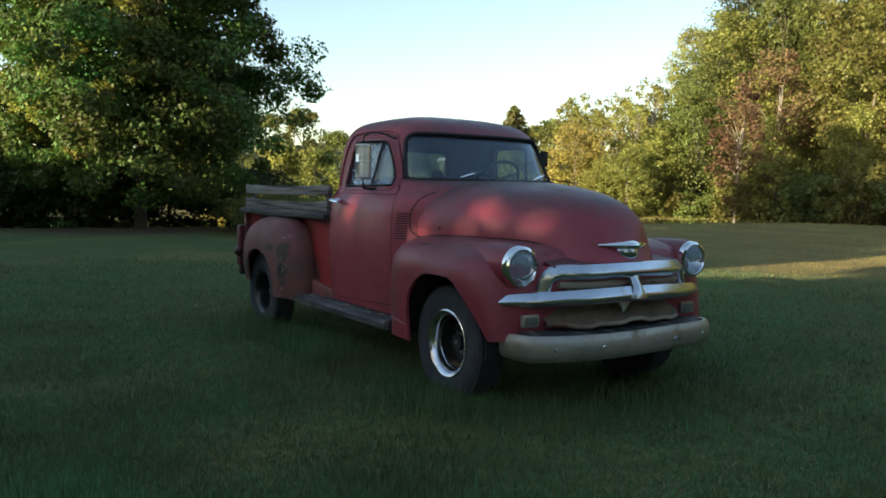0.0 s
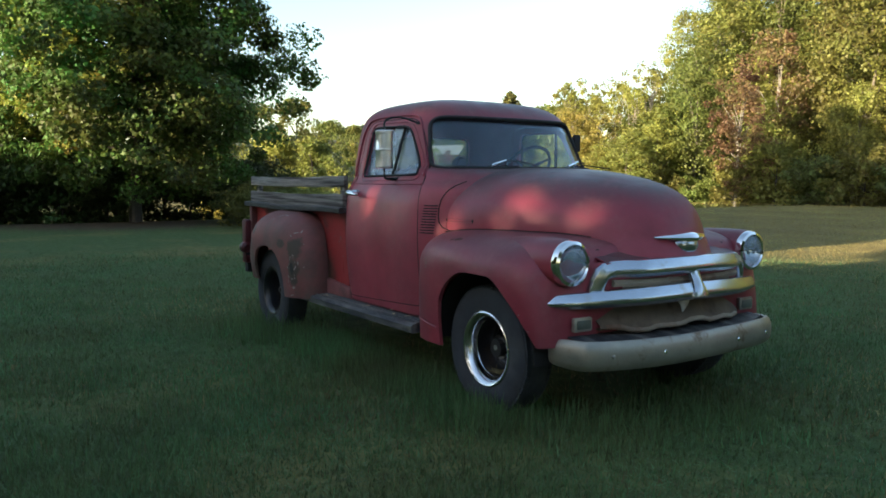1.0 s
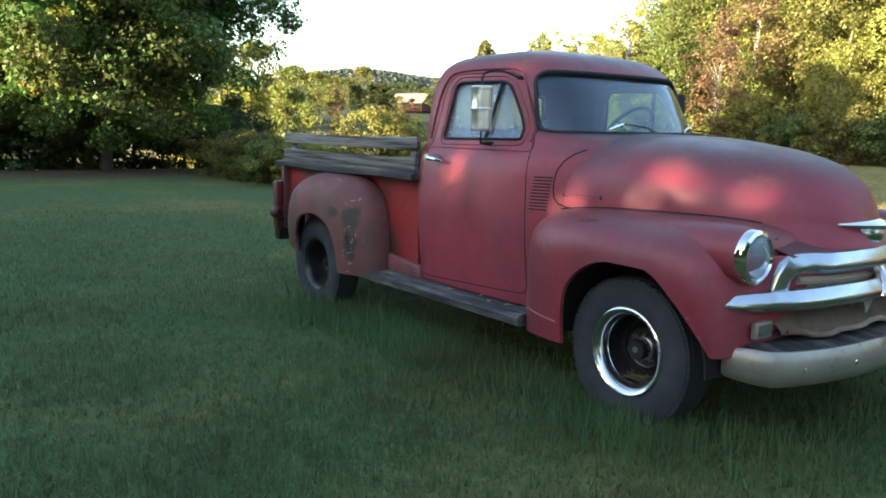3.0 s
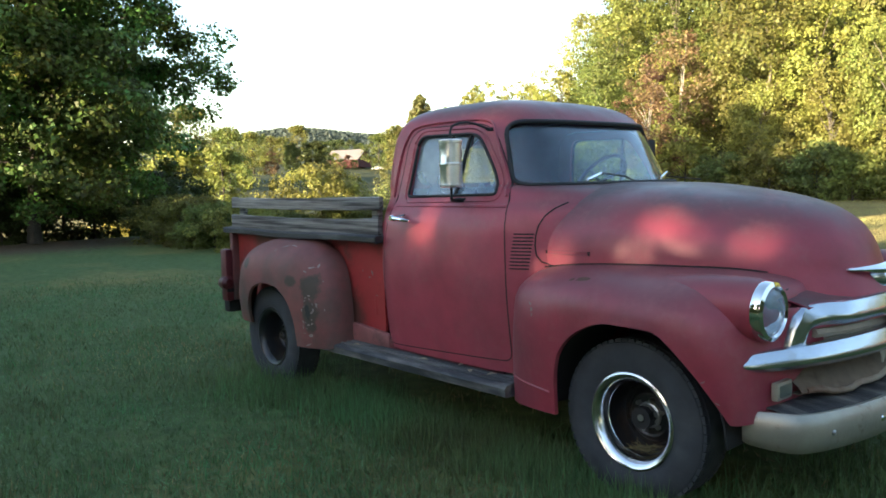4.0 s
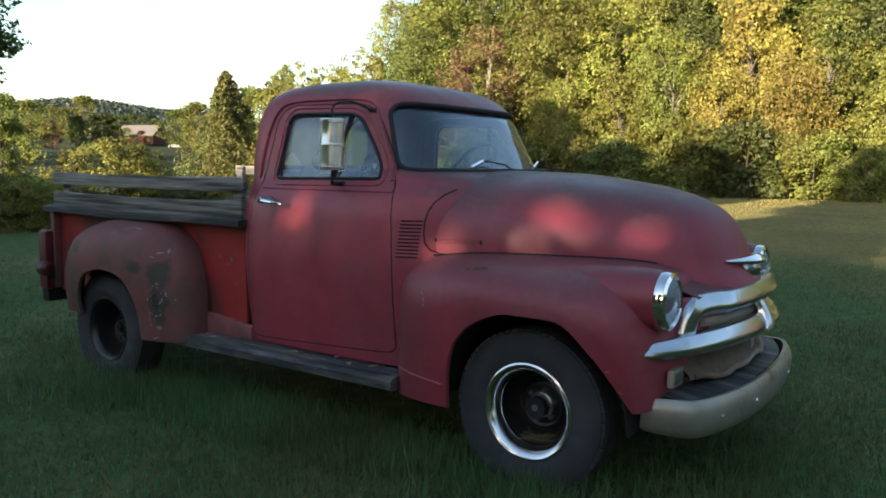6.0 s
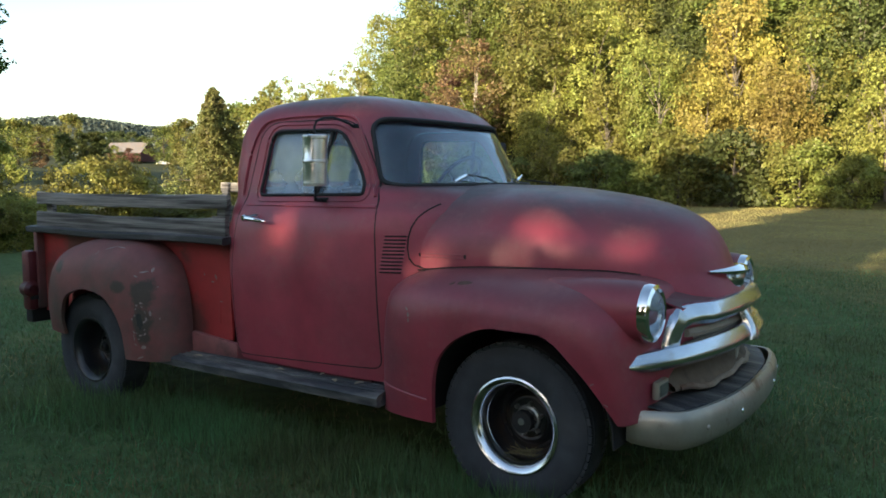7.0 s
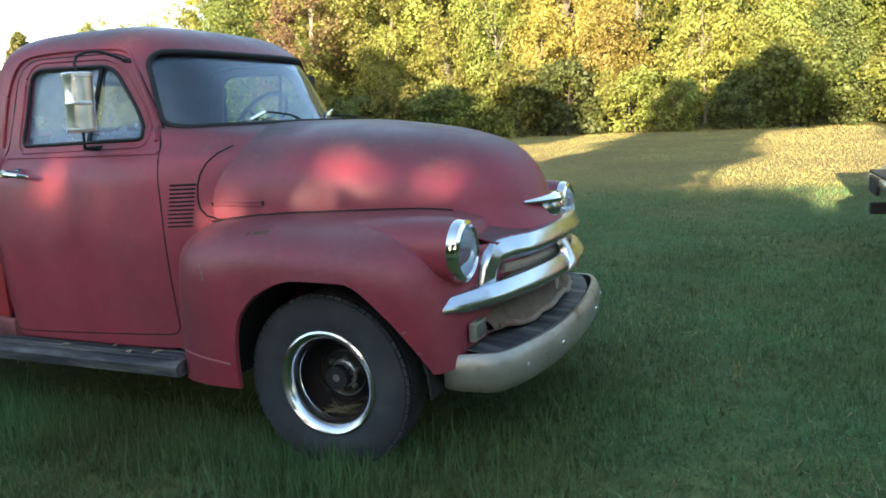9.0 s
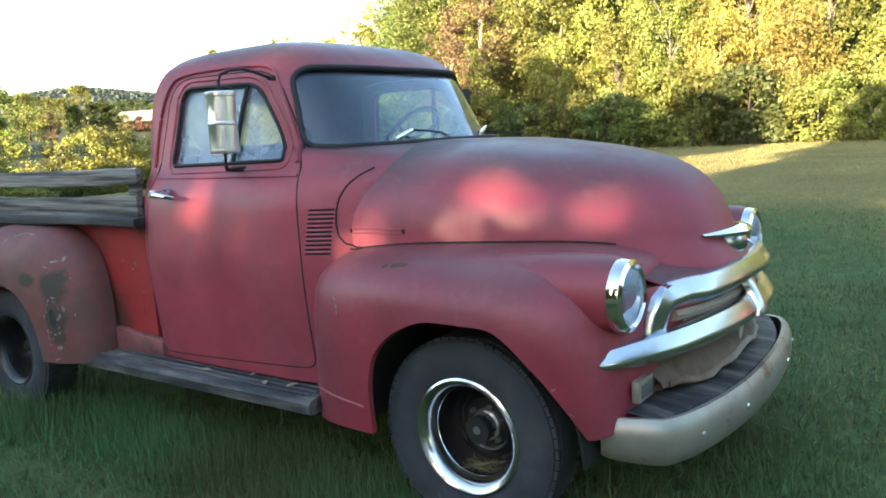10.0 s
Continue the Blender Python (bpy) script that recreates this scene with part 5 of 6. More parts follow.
def leaves(rng, centres, radii, per, size, flat=0.75, up=0.5, facing=None):
    """Corner points of leaves that cluster round the given centres; facing: the way each cluster looks."""
    idx = np.repeat(np.arange(len(centres)), per)
    n = len(idx)
    v = rng.normal(0, 1, (n, 3))
    v /= np.linalg.norm(v, axis=1)[:, None]
    v *= (rng.random(n) ** 0.45)[:, None]
    pos = centres[idx] + v * radii[idx][:, None] * np.array([1, 1, flat])
    nrm = v * 0.7 + rng.normal(0, 0.6, (n, 3)) + (0, 0, up)
    if facing is not None:
        nrm += 0.7 * facing[idx]
    nrm /= np.linalg.norm(nrm, axis=1)[:, None]
    t = np.cross(nrm, rng.normal(0, 1, (n, 3)))
    t /= np.linalg.norm(t, axis=1)[:, None]
    b = np.cross(nrm, t)
    s = size * rng.uniform(0.6, 1.4, n)[:, None]
    t, b = t * s * 0.5, b * s * 0.34
    return np.stack([pos - t, pos + b * 1.3 + t * 0.6, pos - b * 1.3 + t * 0.6], 1)


def crown_centres(rng, count, r, h, low, shape="round"):
    """Clump centres for a crown of radius r from height low to h."""
    out = []
    while len(out) < count:
        f = rng.random() ** (0.95 if shape == "plume" else 0.8)
        z = low + (h - low) * f
        if shape == "plume":
            w = r * (0.72 + 0.28 * math.sin(math.pi * min(1.0, f / 0.6))) if f < 0.55 else r * (0.03 + 0.72 * ((1 - f) / 0.45) ** 0.85)
        elif shape == "column":
            w = r * (0.55 + 0.45 * math.sin(math.pi * min(1, f * 0.9 + 0.05)))
        elif shape == "spreading":
            w = r * math.sin(math.pi * min(1.0, 0.2 + 0.8 * f)) ** 0.6
        else:
            w = r * math.sqrt(max(0.0, 1 - (2 * (f * 0.92 + 0.06) - 1) ** 2)) ** 0.8
        a = rng.uniform(0, 2 * np.pi)
        q = w * (0.25 + 0.75 * rng.random() ** 0.45) * (0.85 + 0.3 * math.sin(3 * a + count + 5 * f))
        out.append((q * math.cos(a), q * math.sin(a), z))
    return np.array(out)


def lobed_centres(rng, count, r, h, low, lobes, shape):
    """Clump centres over the outsides of the boughs that make up a crown, and the way each looks."""
    mids, sizes = [], []
    for i in range(lobes):
        f = (i + 0.5) / lobes
        z = low + (h - low) * (0.1 + 0.84 * f)
        if shape == "spreading":
            w = r * math.sin(math.pi * min(1.0, 0.22 + 0.74 * f)) ** 0.6
        elif shape == "column":
            w = 0.75 * r * math.sin(math.pi * (0.15 + 0.75 * f)) ** 0.5
        else:
            w = r * math.sin(math.pi * (0.16 + 0.76 * f)) ** 0.7
        size = w * rng.uniform(0.34, 0.56) + 0.12 * r
        a = 2.4 * i + rng.uniform(-0.5, 0.5)
        q = max(0.0, w - size) * rng.uniform(0.75, 1.1)
        mids.append((q * math.cos(a), q * math.sin(a), z))
        sizes.append(size)
    mids, sizes = np.array(mids), np.array(sizes)
    k = rng.choice(lobes, count, p=sizes ** 2 / (sizes ** 2).sum())
    out = mids[k] * (1, 1, 0) / r + rng.normal(0, 0.55, (count, 3)) + (0, 0, 0.12)
    out /= np.linalg.norm(out, axis=1)[:, None]
    reach = sizes[k] * rng.uniform(0.6, 1.02, count)
    return mids[k] + out * reach[:, None] * (1, 1, 0.8), out


def trunk_mesh(rng, h, r0, centres, limbs, low, lean=0.03):
    bms = []
    top = Vector((rng.normal(0, lean) * h, rng.normal(0, lean) * h, h * 0.86))
    pts = [Vector((0, 0, -0.15)), Vector((0, 0, 0.06 * h)), top * 0.3, top * 0.6 + Vector((rng.normal(0, 0.02) * h, 0, 0)), top]
    bms.append(tube(pts, [r0 * 1.25, r0, r0 * 0.8, r0 * 0.5, r0 * 0.12], 10))
    for c in centres[rng.choice(len(centres), min(limbs, len(centres)), replace=False)]:
        c = Vector(c)
        f = min(0.85, max(low / h, 0.55 * c.z / h + 0.1))
        a = top * (f / 0.86) if f > 0.1 else Vector((0, 0, f * h))
        mid = a.lerp(c, 0.5) + Vector((0, 0, 0.06 * h * rng.random()))
        bms.append(tube([a, mid, c], [r0 * 0.32, r0 * 0.2, r0 * 0.05], 6))
    return join(*bms)


def build_tree(name, label, category, seed, h, r, low, mat, clumps=60, per=45, size=0.3, clump=0.9, shape="round", limbs=14, bark=None, trunk_r=None, flat=0.75, group="", keep=None, lobes=0, stray=0.28):
    rng = np.random.default_rng(seed)
    facing = None
    if lobes:
        cen, facing = lobed_centres(rng, clumps, r, h, low, lobes, shape)
        # stray sprays between the boughs and past their outline
        loose = rng.random(clumps) < stray
        cen[loose] = crown_centres(rng, clumps, r * 1.04, h, low, shape)[loose]
        facing[loose] *= 0.2
    else:
        cen = crown_centres(rng, clumps, r, h, low, shape)
    tree = thing(name, label, category, group)
    if limbs:
        part("trunk", trunk_mesh(rng, h, trunk_r or 0.022 * h, cen, limbs, low), bark or BARK, tree)
    rad = clump * rng.uniform(0.6, 1.25, len(cen))
    if shape == "plume":
        rad *= 0.42 + 0.75 * (1 - (cen[:, 2] - low) / (h - low))
    v = leaves(rng, cen, rad, per, size, flat, facing=facing)
    if keep is not None:
        v = v[keep(v.mean(1))]
    quads_object("crown", v.reshape(-1, 3), 3, LEAF[mat], tree)
    return tree


def recolour(tree, mat):
    """Gives a copied tree leaves of another colour."""
    for c in tree.children:
        if c.name.startswith("crown"):
            c.data = c.data.copy()
            c.data.materials[0] = LEAF[mat]


# the big tree at the lawn's edge
maple = build_tree("maple_tree", "large dark green maple with sunlit-looking lime clusters on one side", "tree", 11, 13.0, 4.9, 0.9, "maple",
                   clumps=900, per=225, size=0.135, clump=0.66, limbs=80, trunk_r=0.17, shape="spreading", lobes=48, flat=0.7, stray=0.36)
maple.matrix_world = pose(-22.3, 2.2, 0)
rng = np.random.default_rng(5)
# sunlight put into the colour: lime clusters only on the side facing the sun
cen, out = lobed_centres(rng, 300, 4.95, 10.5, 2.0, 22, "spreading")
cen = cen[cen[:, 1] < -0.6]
quads_object("yellowing_leaves", leaves(rng, cen, np.full(len(cen), 0.42), 165, 0.125).reshape(-1, 3), 3, LEAF["lime"], maple, "lime maple leaf clusters coloured to look sunlit")

# understorey behind the maple
shrub = build_tree("shrub", "dense dark green shrub at the lawn edge", "shrub", 21, 3.0, 2.2, 0.2, "dark", clumps=56, per=110, size=0.16, clump=0.62, limbs=10, group="shrubs by the lawn")
shrub.matrix_world = pose(-25.5, -14.5, -0.1)
for i, (x, y, s) in enumerate([(-26.0, 4.0, 1.0), (-26.5, 0.6, 1.2), (-26.0, -2.5, 1.3), (-26, -6, 1.2), (-24.2, 0.4, 0.8), (-24.6, -6.2, 0.9), (-25.2, 2.2, 0.7), (-28.2, 1.6, 0.62), (-28.4, -1.6, 0.7), (-28.0, -5.0, 0.66), (-28.3, -8.4, 0.7), (-23.6, -2.4, 0.55), (-23.4, 1.6, 0.5), (-24.0, -9.0, 0.7), (-24.6, -1.0, 0.7), (-24.4, -4.2, 0.75), (-24.8, 4.6, 0.7), (-25, -8, 0.9), (-25.5, -11, 1.1), (-27.5, -12, 1.2), (-26.5, 5.9, 0.9), (-25.3, 6.7, 0.7), (-27.6, 3.2, 0.8), (-27.0, 7.8, 0.8), (-25.8, -0.8, 0.75), (-26.8, 2.2, 0.85)]):
    copy_thing(shrub, pose(x, y, height(x, y) - 0.1, 0, 0, 47 * i) @ Matrix.Diagonal((s, s, s, 1)))

# lit trees and bushes in the dip behind
FROM = Vector((1.7, -3.7, 0))


def away(az, dist):
    """The place at a bearing and a distance from the camera's way."""
    x, y = FROM.x + dist * math.cos(radians(az)), FROM.y + dist * math.sin(radians(az))
    return x, y, height(x, y)


bush = build_tree("bush", "rounded yellow-green leafy bush beyond the lawn", "bush", 31, 2.95, 2.7, 0.1, "yellow", clumps=130, per=110, size=0.13, clump=0.45, limbs=16)
bush.matrix_world = Matrix.Translation(away(147.5, 36.5)) @ pose(0, 0, -0.1)
rank = None
for az, dist, s, sz, m in ((156.4, 33.5, 1.0, 0.6, "gold"), (158.3, 36, 1.2, 0.7, "gold"), (154.6, 37, 1.1, 0.5, "yellow"), (151.8, 34, 0.8, 0.45, "green"), (150.0, 36, 0.9, 0.4, "olive"), (144.5, 38, 1.0, 0.45, "olive"), (142.0, 40, 1.1, 0.55, "olive")):
    rank = copy_thing(bush, Matrix.Translation(away(az, dist)) @ pose(0, 0, -0.25, 0, 0, az * 9) @ Matrix.Diagonal((s, s, sz, 1)))
    recolour(rank, m)
    tagged(rank, "low rank growth in the dip beyond the lawn", "bush")
for k, (x, y, s, sz, m) in enumerate(((-14.7, 4.8, 0.40, 0.36, "yellow"), (-15.9, 4.6, 0.40, 0.36, "green"), (-17.3, 4.7, 0.42, 0.40, "olive"), (-16.8, 5.4, 0.4, 0.38, "green"), (-18.9, 5.0, 0.5, 0.42, "yellow"), (-20.3, 5.4, 0.5, 0.42, "deep"))):
    rank = copy_thing(bush, pose(x, y, height(x, y) - 0.06, 0, 0, 53 * k) @ Matrix.Diagonal((s, s, sz, 1)))
    recolour(rank, m)
    tagged(rank, "rank weeds and brambles along the lawn edge", "bush")
lit = build_tree("small_tree", "bright yellow-green small tree beyond the lawn", "tree", 32, 5.3, 1.75, 0.3, "yellow", clumps=70, per=110, size=0.16, clump=0.55, limbs=16, group="trees in the dip")
lit.matrix_world = Matrix.Translation(away(157.4, 40))
cedar = build_tree("cedar_tree", "tall pointed olive-green cedar", "conifer", 33, 10.3, 3.2, 0.1, "cedar", clumps=1000, per=40, size=0.17, clump=0.46, flat=1.1, shape="plume", limbs=24, group="cedars")
cedar.matrix_world = Matrix.Translation(away(140.45, 60))
t2 = copy_thing(lit, Matrix.Translation(away(154.3, 37)) @ pose(0, 0, 0, 0, 0, 80) @ Matrix.Diagonal((0.82, 0.82, 0.8, 1)))
recolour(t2, "olive")
copy_thing(shrub, Matrix.Translation(away(152.6, 21)) @ pose(0, 0, -0.05, 0, 0, 20) @ Matrix.Diagonal((0.24, 0.24, 0.3, 1)))
egg = build_tree("evergreen", "dense dark clipped-looking evergreen by the barn", "conifer", 34, 9.5, 2.3, 0.2, "deep", clumps=260, per=55, size=0.24, clump=0.5, shape="column", limbs=0, group="evergreens by the barn")
egg.matrix_world = Matrix.Translation(away(149.78, 240)) @ Matrix.Diagonal((1.2, 1.2, 0.95, 1))
copy_thing(egg, Matrix.Translation(away(148.13, 238)) @ Matrix.Diagonal((1.6, 1.6, 1.08, 1)))
far_tree = build_tree("far_tree", "distant leafy tree in the valley", "tree", 35, 12, 5.0, 1.0, "olive", clumps=80, per=50, size=0.5, clump=1.6, limbs=8, group="valley trees")
far_tree.matrix_world = Matrix.Translation(away(149.4, 320)) @ Matrix.Diagonal((1.15, 1.15, 1.22, 1))
rnd = random.Random(8)
for i, (az, dist, s, m) in enumerate([(147.2, 284, 0.33, "dark"), (146.75, 285, 0.36, "olive"), (146.3, 284, 0.3, "dark"), (145.85, 286, 0.34, "rust"), (145.4, 286, 0.28, "dark"), (143.65, 285, 0.95, "green"), (154, 150, 0.7, "green"), (152.4, 230, 0.9, "olive"), (156.5, 170, 1.0, "olive"), (159, 190, 1.0, "green"), (162, 160, 1.1, "olive"),
                                      (146.4, 350, 0.75, "dark"), (144.9, 370, 0.75, "green"), (142.2, 240, 0.9, "olive"), (147.6, 360, 0.8, "olive"), (151.3, 320, 0.8, "olive"), (152.6, 290, 0.85, "olive"),
                                      (140.0, 170, 1.1, "olive"), (138.5, 190, 1.2, "green"), (151.2, 230, 0.42, "rust"), (166, 150, 1.2, "green"), (171, 150, 1.2, "olive"), (177, 140, 1.2, "green"),
                                      (136.5, 150, 1.1, "olive"), (150.4, 345, 0.9, "olive"), (145.6, 345, 0.7, "dark"), (155, 340, 1.0, "olive"), (147.0, 380, 0.8, "dark"), (143.0, 330, 0.9, "olive")]):
    t = copy_thing(far_tree, Matrix.Translation(away(az, dist)) @ pose(0, 0, -0.3, 0, 0, 67 * i) @ Matrix.Diagonal((s, s, s * rnd.uniform(0.85, 1.1), 1)))
    recolour(t, m)

# ---- the wood on the hill ----
protos = []
for i, (h, r, low, shape, c) in enumerate([(11, 3.6, 1.0, "round", 64), (9.5, 3.2, 0.6, "round", 56), (12.5, 3.3, 2.0, "round", 60), (8, 3.0, 0.4, "round", 52)]):
    protos.append(build_tree("woodland_tree", "leafy woodland tree in early autumn colour", "tree", 60 + i, h, r, low, "green", clumps=3 * c + 60, per=57, size=0.18, clump=0.74, shape=shape, limbs=12, trunk_r=0.13, group="trees of the wood", lobes=(13, 11, 15, 9)[i], bark=GREY_BARK))
rnd = random.Random(14)
COLOURS = ["yellow", "olive", "green", "olive", "deep", "yellow", "green", "olive", "yellow", "deep", "olive"]
spots = []
for row, y0 in enumerate((43.5, 49.5, 56.5, 64.5, 73.5, 83.5)):
    x = -66 + row * 1.3
    while x < 34:
        spots.append((x + rnd.uniform(-1.2, 1.2), y0 - 0.22 * max(0.0, -22 - x) + rnd.uniform(-1.8, 1.8), row))
        x += rnd.uniform(3.7, 4.7) + 0.15 * row
cache = {}
first = set()
for i, (x, y, row) in enumerate(spots):
    bearing = math.degrees(math.atan2(y - FROM.y, x - FROM.x))
    if bearing > 131.2 or bearing < 74 or (bearing > 129.3 and row > 1) or (row > 3 and bearing < 116):
        continue
    p = protos[rnd.randrange(4)] if row else protos[rnd.choice((1, 3, 3))]
    col = rnd.choice(COLOURS)
    if 101 < bearing < 106.5 and row in (0, 1):
        col = "gold"
    if row >= 2:
        # greener trees higher up the slope
        col = {"yellow": "olive", "gold": "olive", "olive": "green", "green": "deep"}.get(col, col)
    if bearing > 128:
        col = rnd.choice(("yellow", "gold", "olive"))
    s = rnd.uniform(0.95, 1.25) * (0.85 if row == 0 else 1.05)
    if bearing > 129:
        s *= 0.85
    m = Matrix.Translation((x, y, height(x, y) - 0.2)) @ pose(0, 0, 0, 0, 0, rnd.uniform(0, 360)) @ Matrix.Diagonal((s, s, s * rnd.uniform(0.9, 1.15), 1))
    if p not in first:
        first.add(p)
        p.matrix_world = m
        continue
    t = copy_thing(p, m)
    for c in t.children:
        if c.name.startswith("crown"):
            key = (p.name, col)
            if key not in cache:
                cache[key] = c.data.copy()
                cache[key].materials[0] = LEAF[col]
            c.data = cache[key]
# yellowing trees at the wood's open end
for k, (az, dist, s, sz, m) in enumerate(((135.3, 55, 0.85, 0.82, "gold"), (133.6, 53, 0.6, 0.55, "yellow"), (132.0, 52, 0.6, 0.58, "olive"), (130.6, 54, 0.72, 0.66, "yellow"), (129.6, 57, 0.8, 0.82, "olive"))):
    t = copy_thing(protos[0], Matrix.Translation(away(az, dist)) @ pose(0, 0, -0.2, 0, 0, 71 * k) @ Matrix.Diagonal((s, s, sz, 1)))
    recolour(t, m)
# airy pale trees at the wood's open end
airy = build_tree("birch_tree", "thin airy tree with pale branches and few leaves", "tree", 81, 10.8, 2.5, 1.5, "yellow", clumps=110, per=42, size=0.19, clump=0.5, limbs=50, bark=PALE_BARK, trunk_r=0.11, group="airy trees")
airy.matrix_world = Matrix.Translation(away(135.7, 62)) @ Matrix.Diagonal((0.95, 0.95, 1.07, 1))
for az, dist, s in ((133.1, 62, 1.0), (134.4, 58, 0.85), (132.0, 58, 0.9), (130.9, 60, 1.05)):
    copy_thing(airy, Matrix.Translation(away(az, dist)) @ pose(0, 0, 0, 0, 0, az * 7) @ Matrix.Diagonal((s * 0.9, s * 0.9, s, 1)))
# a half-bare reddish-brown tree and its smaller neighbour
bare = build_tree("bare_tree", "half-bare tree with reddish-brown leaves and pale twigs", "tree", 83, 11.5, 2.7, 1.5, "rust", clumps=110, per=50, size=0.2, clump=0.6, limbs=22, bark=PALE_BARK, trunk_r=0.10, group="reddish trees")
bare.matrix_world = Matrix.Translation(away(122.4, 57))
copy_thing(bare, Matrix.Translation(away(124.5, 51)) @ pose(0, 0, 0, 0, 0, 70) @ Matrix.Diagonal((0.8, 0.8, 0.72, 1)))
# bushes along the foot of the wood
foot = build_tree("edge_bush", "leafy green bush at the foot of the wood", "bush", 91, 3.4, 2.2, 0.1, "dark", clumps=46, per=95, size=0.2, clump=0.72, limbs=6, group="bushes along the wood")
x, i = -46.0, 0
while x < 34:
    y = 39.5 - 0.20 * max(0.0, -22 - x) + rnd.uniform(-0.8, 0.8)
    s = rnd.uniform(0.75, 1.2)
    m = Matrix.Translation((x, y, height(x, y) - 0.1)) @ pose(0, 0, 0, 0, 0, 61 * i) @ Matrix.Diagonal((s, s, s, 1))
    if i == 0:
        foot.matrix_world = m
    else:
        t = copy_thing(foot, m)
        # shade put into the colour: no yellow bushes where the tall trees' shadows fall
        col = ("olive", "green", "yellow", "olive", "deep")[i % 5] if not (-19 < x < -8 or -5 < x < 3.5) else ("green", "olive", "deep")[i % 3]
        for c in t.children:
            if c.name.startswith("crown") and col != "dark":
                key = ("foot", col)
                if key not in cache:
                    cache[key] = c.data.copy()
                    cache[key].materials[0] = LEAF[col]
                c.data = cache[key]
    x += rnd.uniform(2.2, 3.2)
    i += 1

# ---- unseen trees added behind the camera to shade the lawn; gaps cut in their leaves let sun flecks through ----
# flecks of sun wanted on the truck; leaves are cleared along their rays
FLECKS = [(-1.13, -0.86, 1.11, 0.115), (-1.12, -0.86, 1.02, 0.118), (-1.40, -0.86, 1.17, 0.112), (-0.90, -0.83, 1.18, 0.12), (-0.52, -0.72, 1.03, 0.122), (-0.40, -0.71, 1.04, 0.122),
          (-0.28, -0.69, 1.04, 0.11), (-0.14, -0.68, 1.05, 0.115), (-0.28, -0.60, 1.27, 0.112), (-0.08, -0.58, 1.24, 0.115), (0.10, -0.54, 1.17, 0.13), (0.44, -0.44, 1.10, 0.13), (0.30, -0.47, 1.17, 0.12),
          (0.46, -0.90, 0.84, 0.12), (-1.05, -0.55, 1.82, 0.14), (-0.62, -0.80, 0.95, 0.105), (-1.36, -0.80, 1.27, 0.11)]


def gaps(base):
    """Tells which leaves of a tree at base do not stand in the way of a fleck of sun."""
    def keep(p):
        w = p + np.array(base)
        ok = np.ones(len(w), bool)
        s = np.array(SUN_DIR)
        for x, y, z, r in FLECKS:
            d = w - (x, y, z)
            d -= (d @ s)[:, None] * s
            ok &= np.linalg.norm(d, axis=1) > r
        return ok
    return keep


for i, (x, y, h, r, low) in enumerate([(-2.9, -19.0, 4.5, 2.3, 0.4), (0.9, -19.4, 4.85, 3.3, 0.4), (-7.2, -19.5, 6.7, 3.0, 0.4), (-10.5, -20, 5.6, 3.2, 0.4), (-14.5, -20, 5.5, 3.2, 0.4), (-18.5, -20, 5.2, 3.0, 0.4), (-22.5, -20, 5.0, 3.0, 0.4)]):
    shade = build_tree("shade_tree", "unseen dense leafy tree added for its shade", "tree", 120 + i, h, r, low, "green", clumps=170, per=110, size=0.34, clump=0.8, limbs=14, group="shade trees", keep=gaps((x, y, 0)))
    shade.matrix_world = pose(x, y, 0)
tall = build_tree("tall_tree", "unseen tall broad tree added for its shade", "tree", 131, 14.0, 2.5, 5.9, "green", clumps=220, per=120, size=0.42, clump=0.9, limbs=18, trunk_r=0.28, group="tall trees", keep=gaps((-1.3, -24.0, 0)))
tall.matrix_world = pose(-1.3, -24.0, 0)
high = build_tree("tall_tree", "unseen tall tree with a high crown, added for its shade", "tree", 132, 14.9, 2.6, 11.0, "green", clumps=170, per=120, size=0.42, clump=0.85, limbs=14, trunk_r=0.2, group="tall trees")
high.matrix_world = pose(1.3, -24.3, 0)
# the last two stand unseen behind the house, added to shade the field
for x, y, sx, sz in ((-10.4, -24.5, 1.1, 0.99), (-15.2, -25, 1.1, 1.03), (9.8, -29.5, 1.25, 1.05), (16.0, -29.5, 1.3, 1.05)):
    copy_thing(tall, pose(x, y, 0, 0, 0, x * 31) @ Matrix.Diagonal((sx, sx, sz, 1)))

# unseen trees added to the east to dim light on the truck's nose
for x, y, sc in ((13.5, -9.0, 0.8), (15.0, 0.0, 0.85)):
    copy_thing(shade, pose(x, y, 0, 0, 0, 37 * x) @ Matrix.Diagonal((1.25, 1.25, 1.6 * sc, 1)))

# dry leaves that have dropped on the running board
LEAF_DRY = material("dry_fallen_leaf", (0.36, 0.30, 0.2), rough=0.8, vary=0.3, scale=30)
for k, (x, y, a) in enumerate(((-1.42, -0.845, 20), (-1.02, -0.855, 140), (-0.88, -0.83, 70), (-2.05, -0.87, 200), (-1.15, -0.79, 260))):
    ring = [(0.022 * math.cos(t) * (1 + 0.3 * math.cos(2 * t)), 0.013 * math.sin(t), 0.006 * math.sin(t) ** 2) for t in [2 * math.pi * j / 10 for j in range(10)]]
    bm = bmesh.new()
    bm.faces.new([bm.verts.new(p) for p in ring])
    fallen = thing("fallen_leaf", "small dry curled leaf lying on the running board", "leaf", "fallen leaves")
    part("blade", thickened(bm, 0.0012), LEAF_DRY, fallen)
    fallen.matrix_world = pose(x, y, 0.4215 - 0.045 * max(0, -y - 0.78), 0, 0, a)

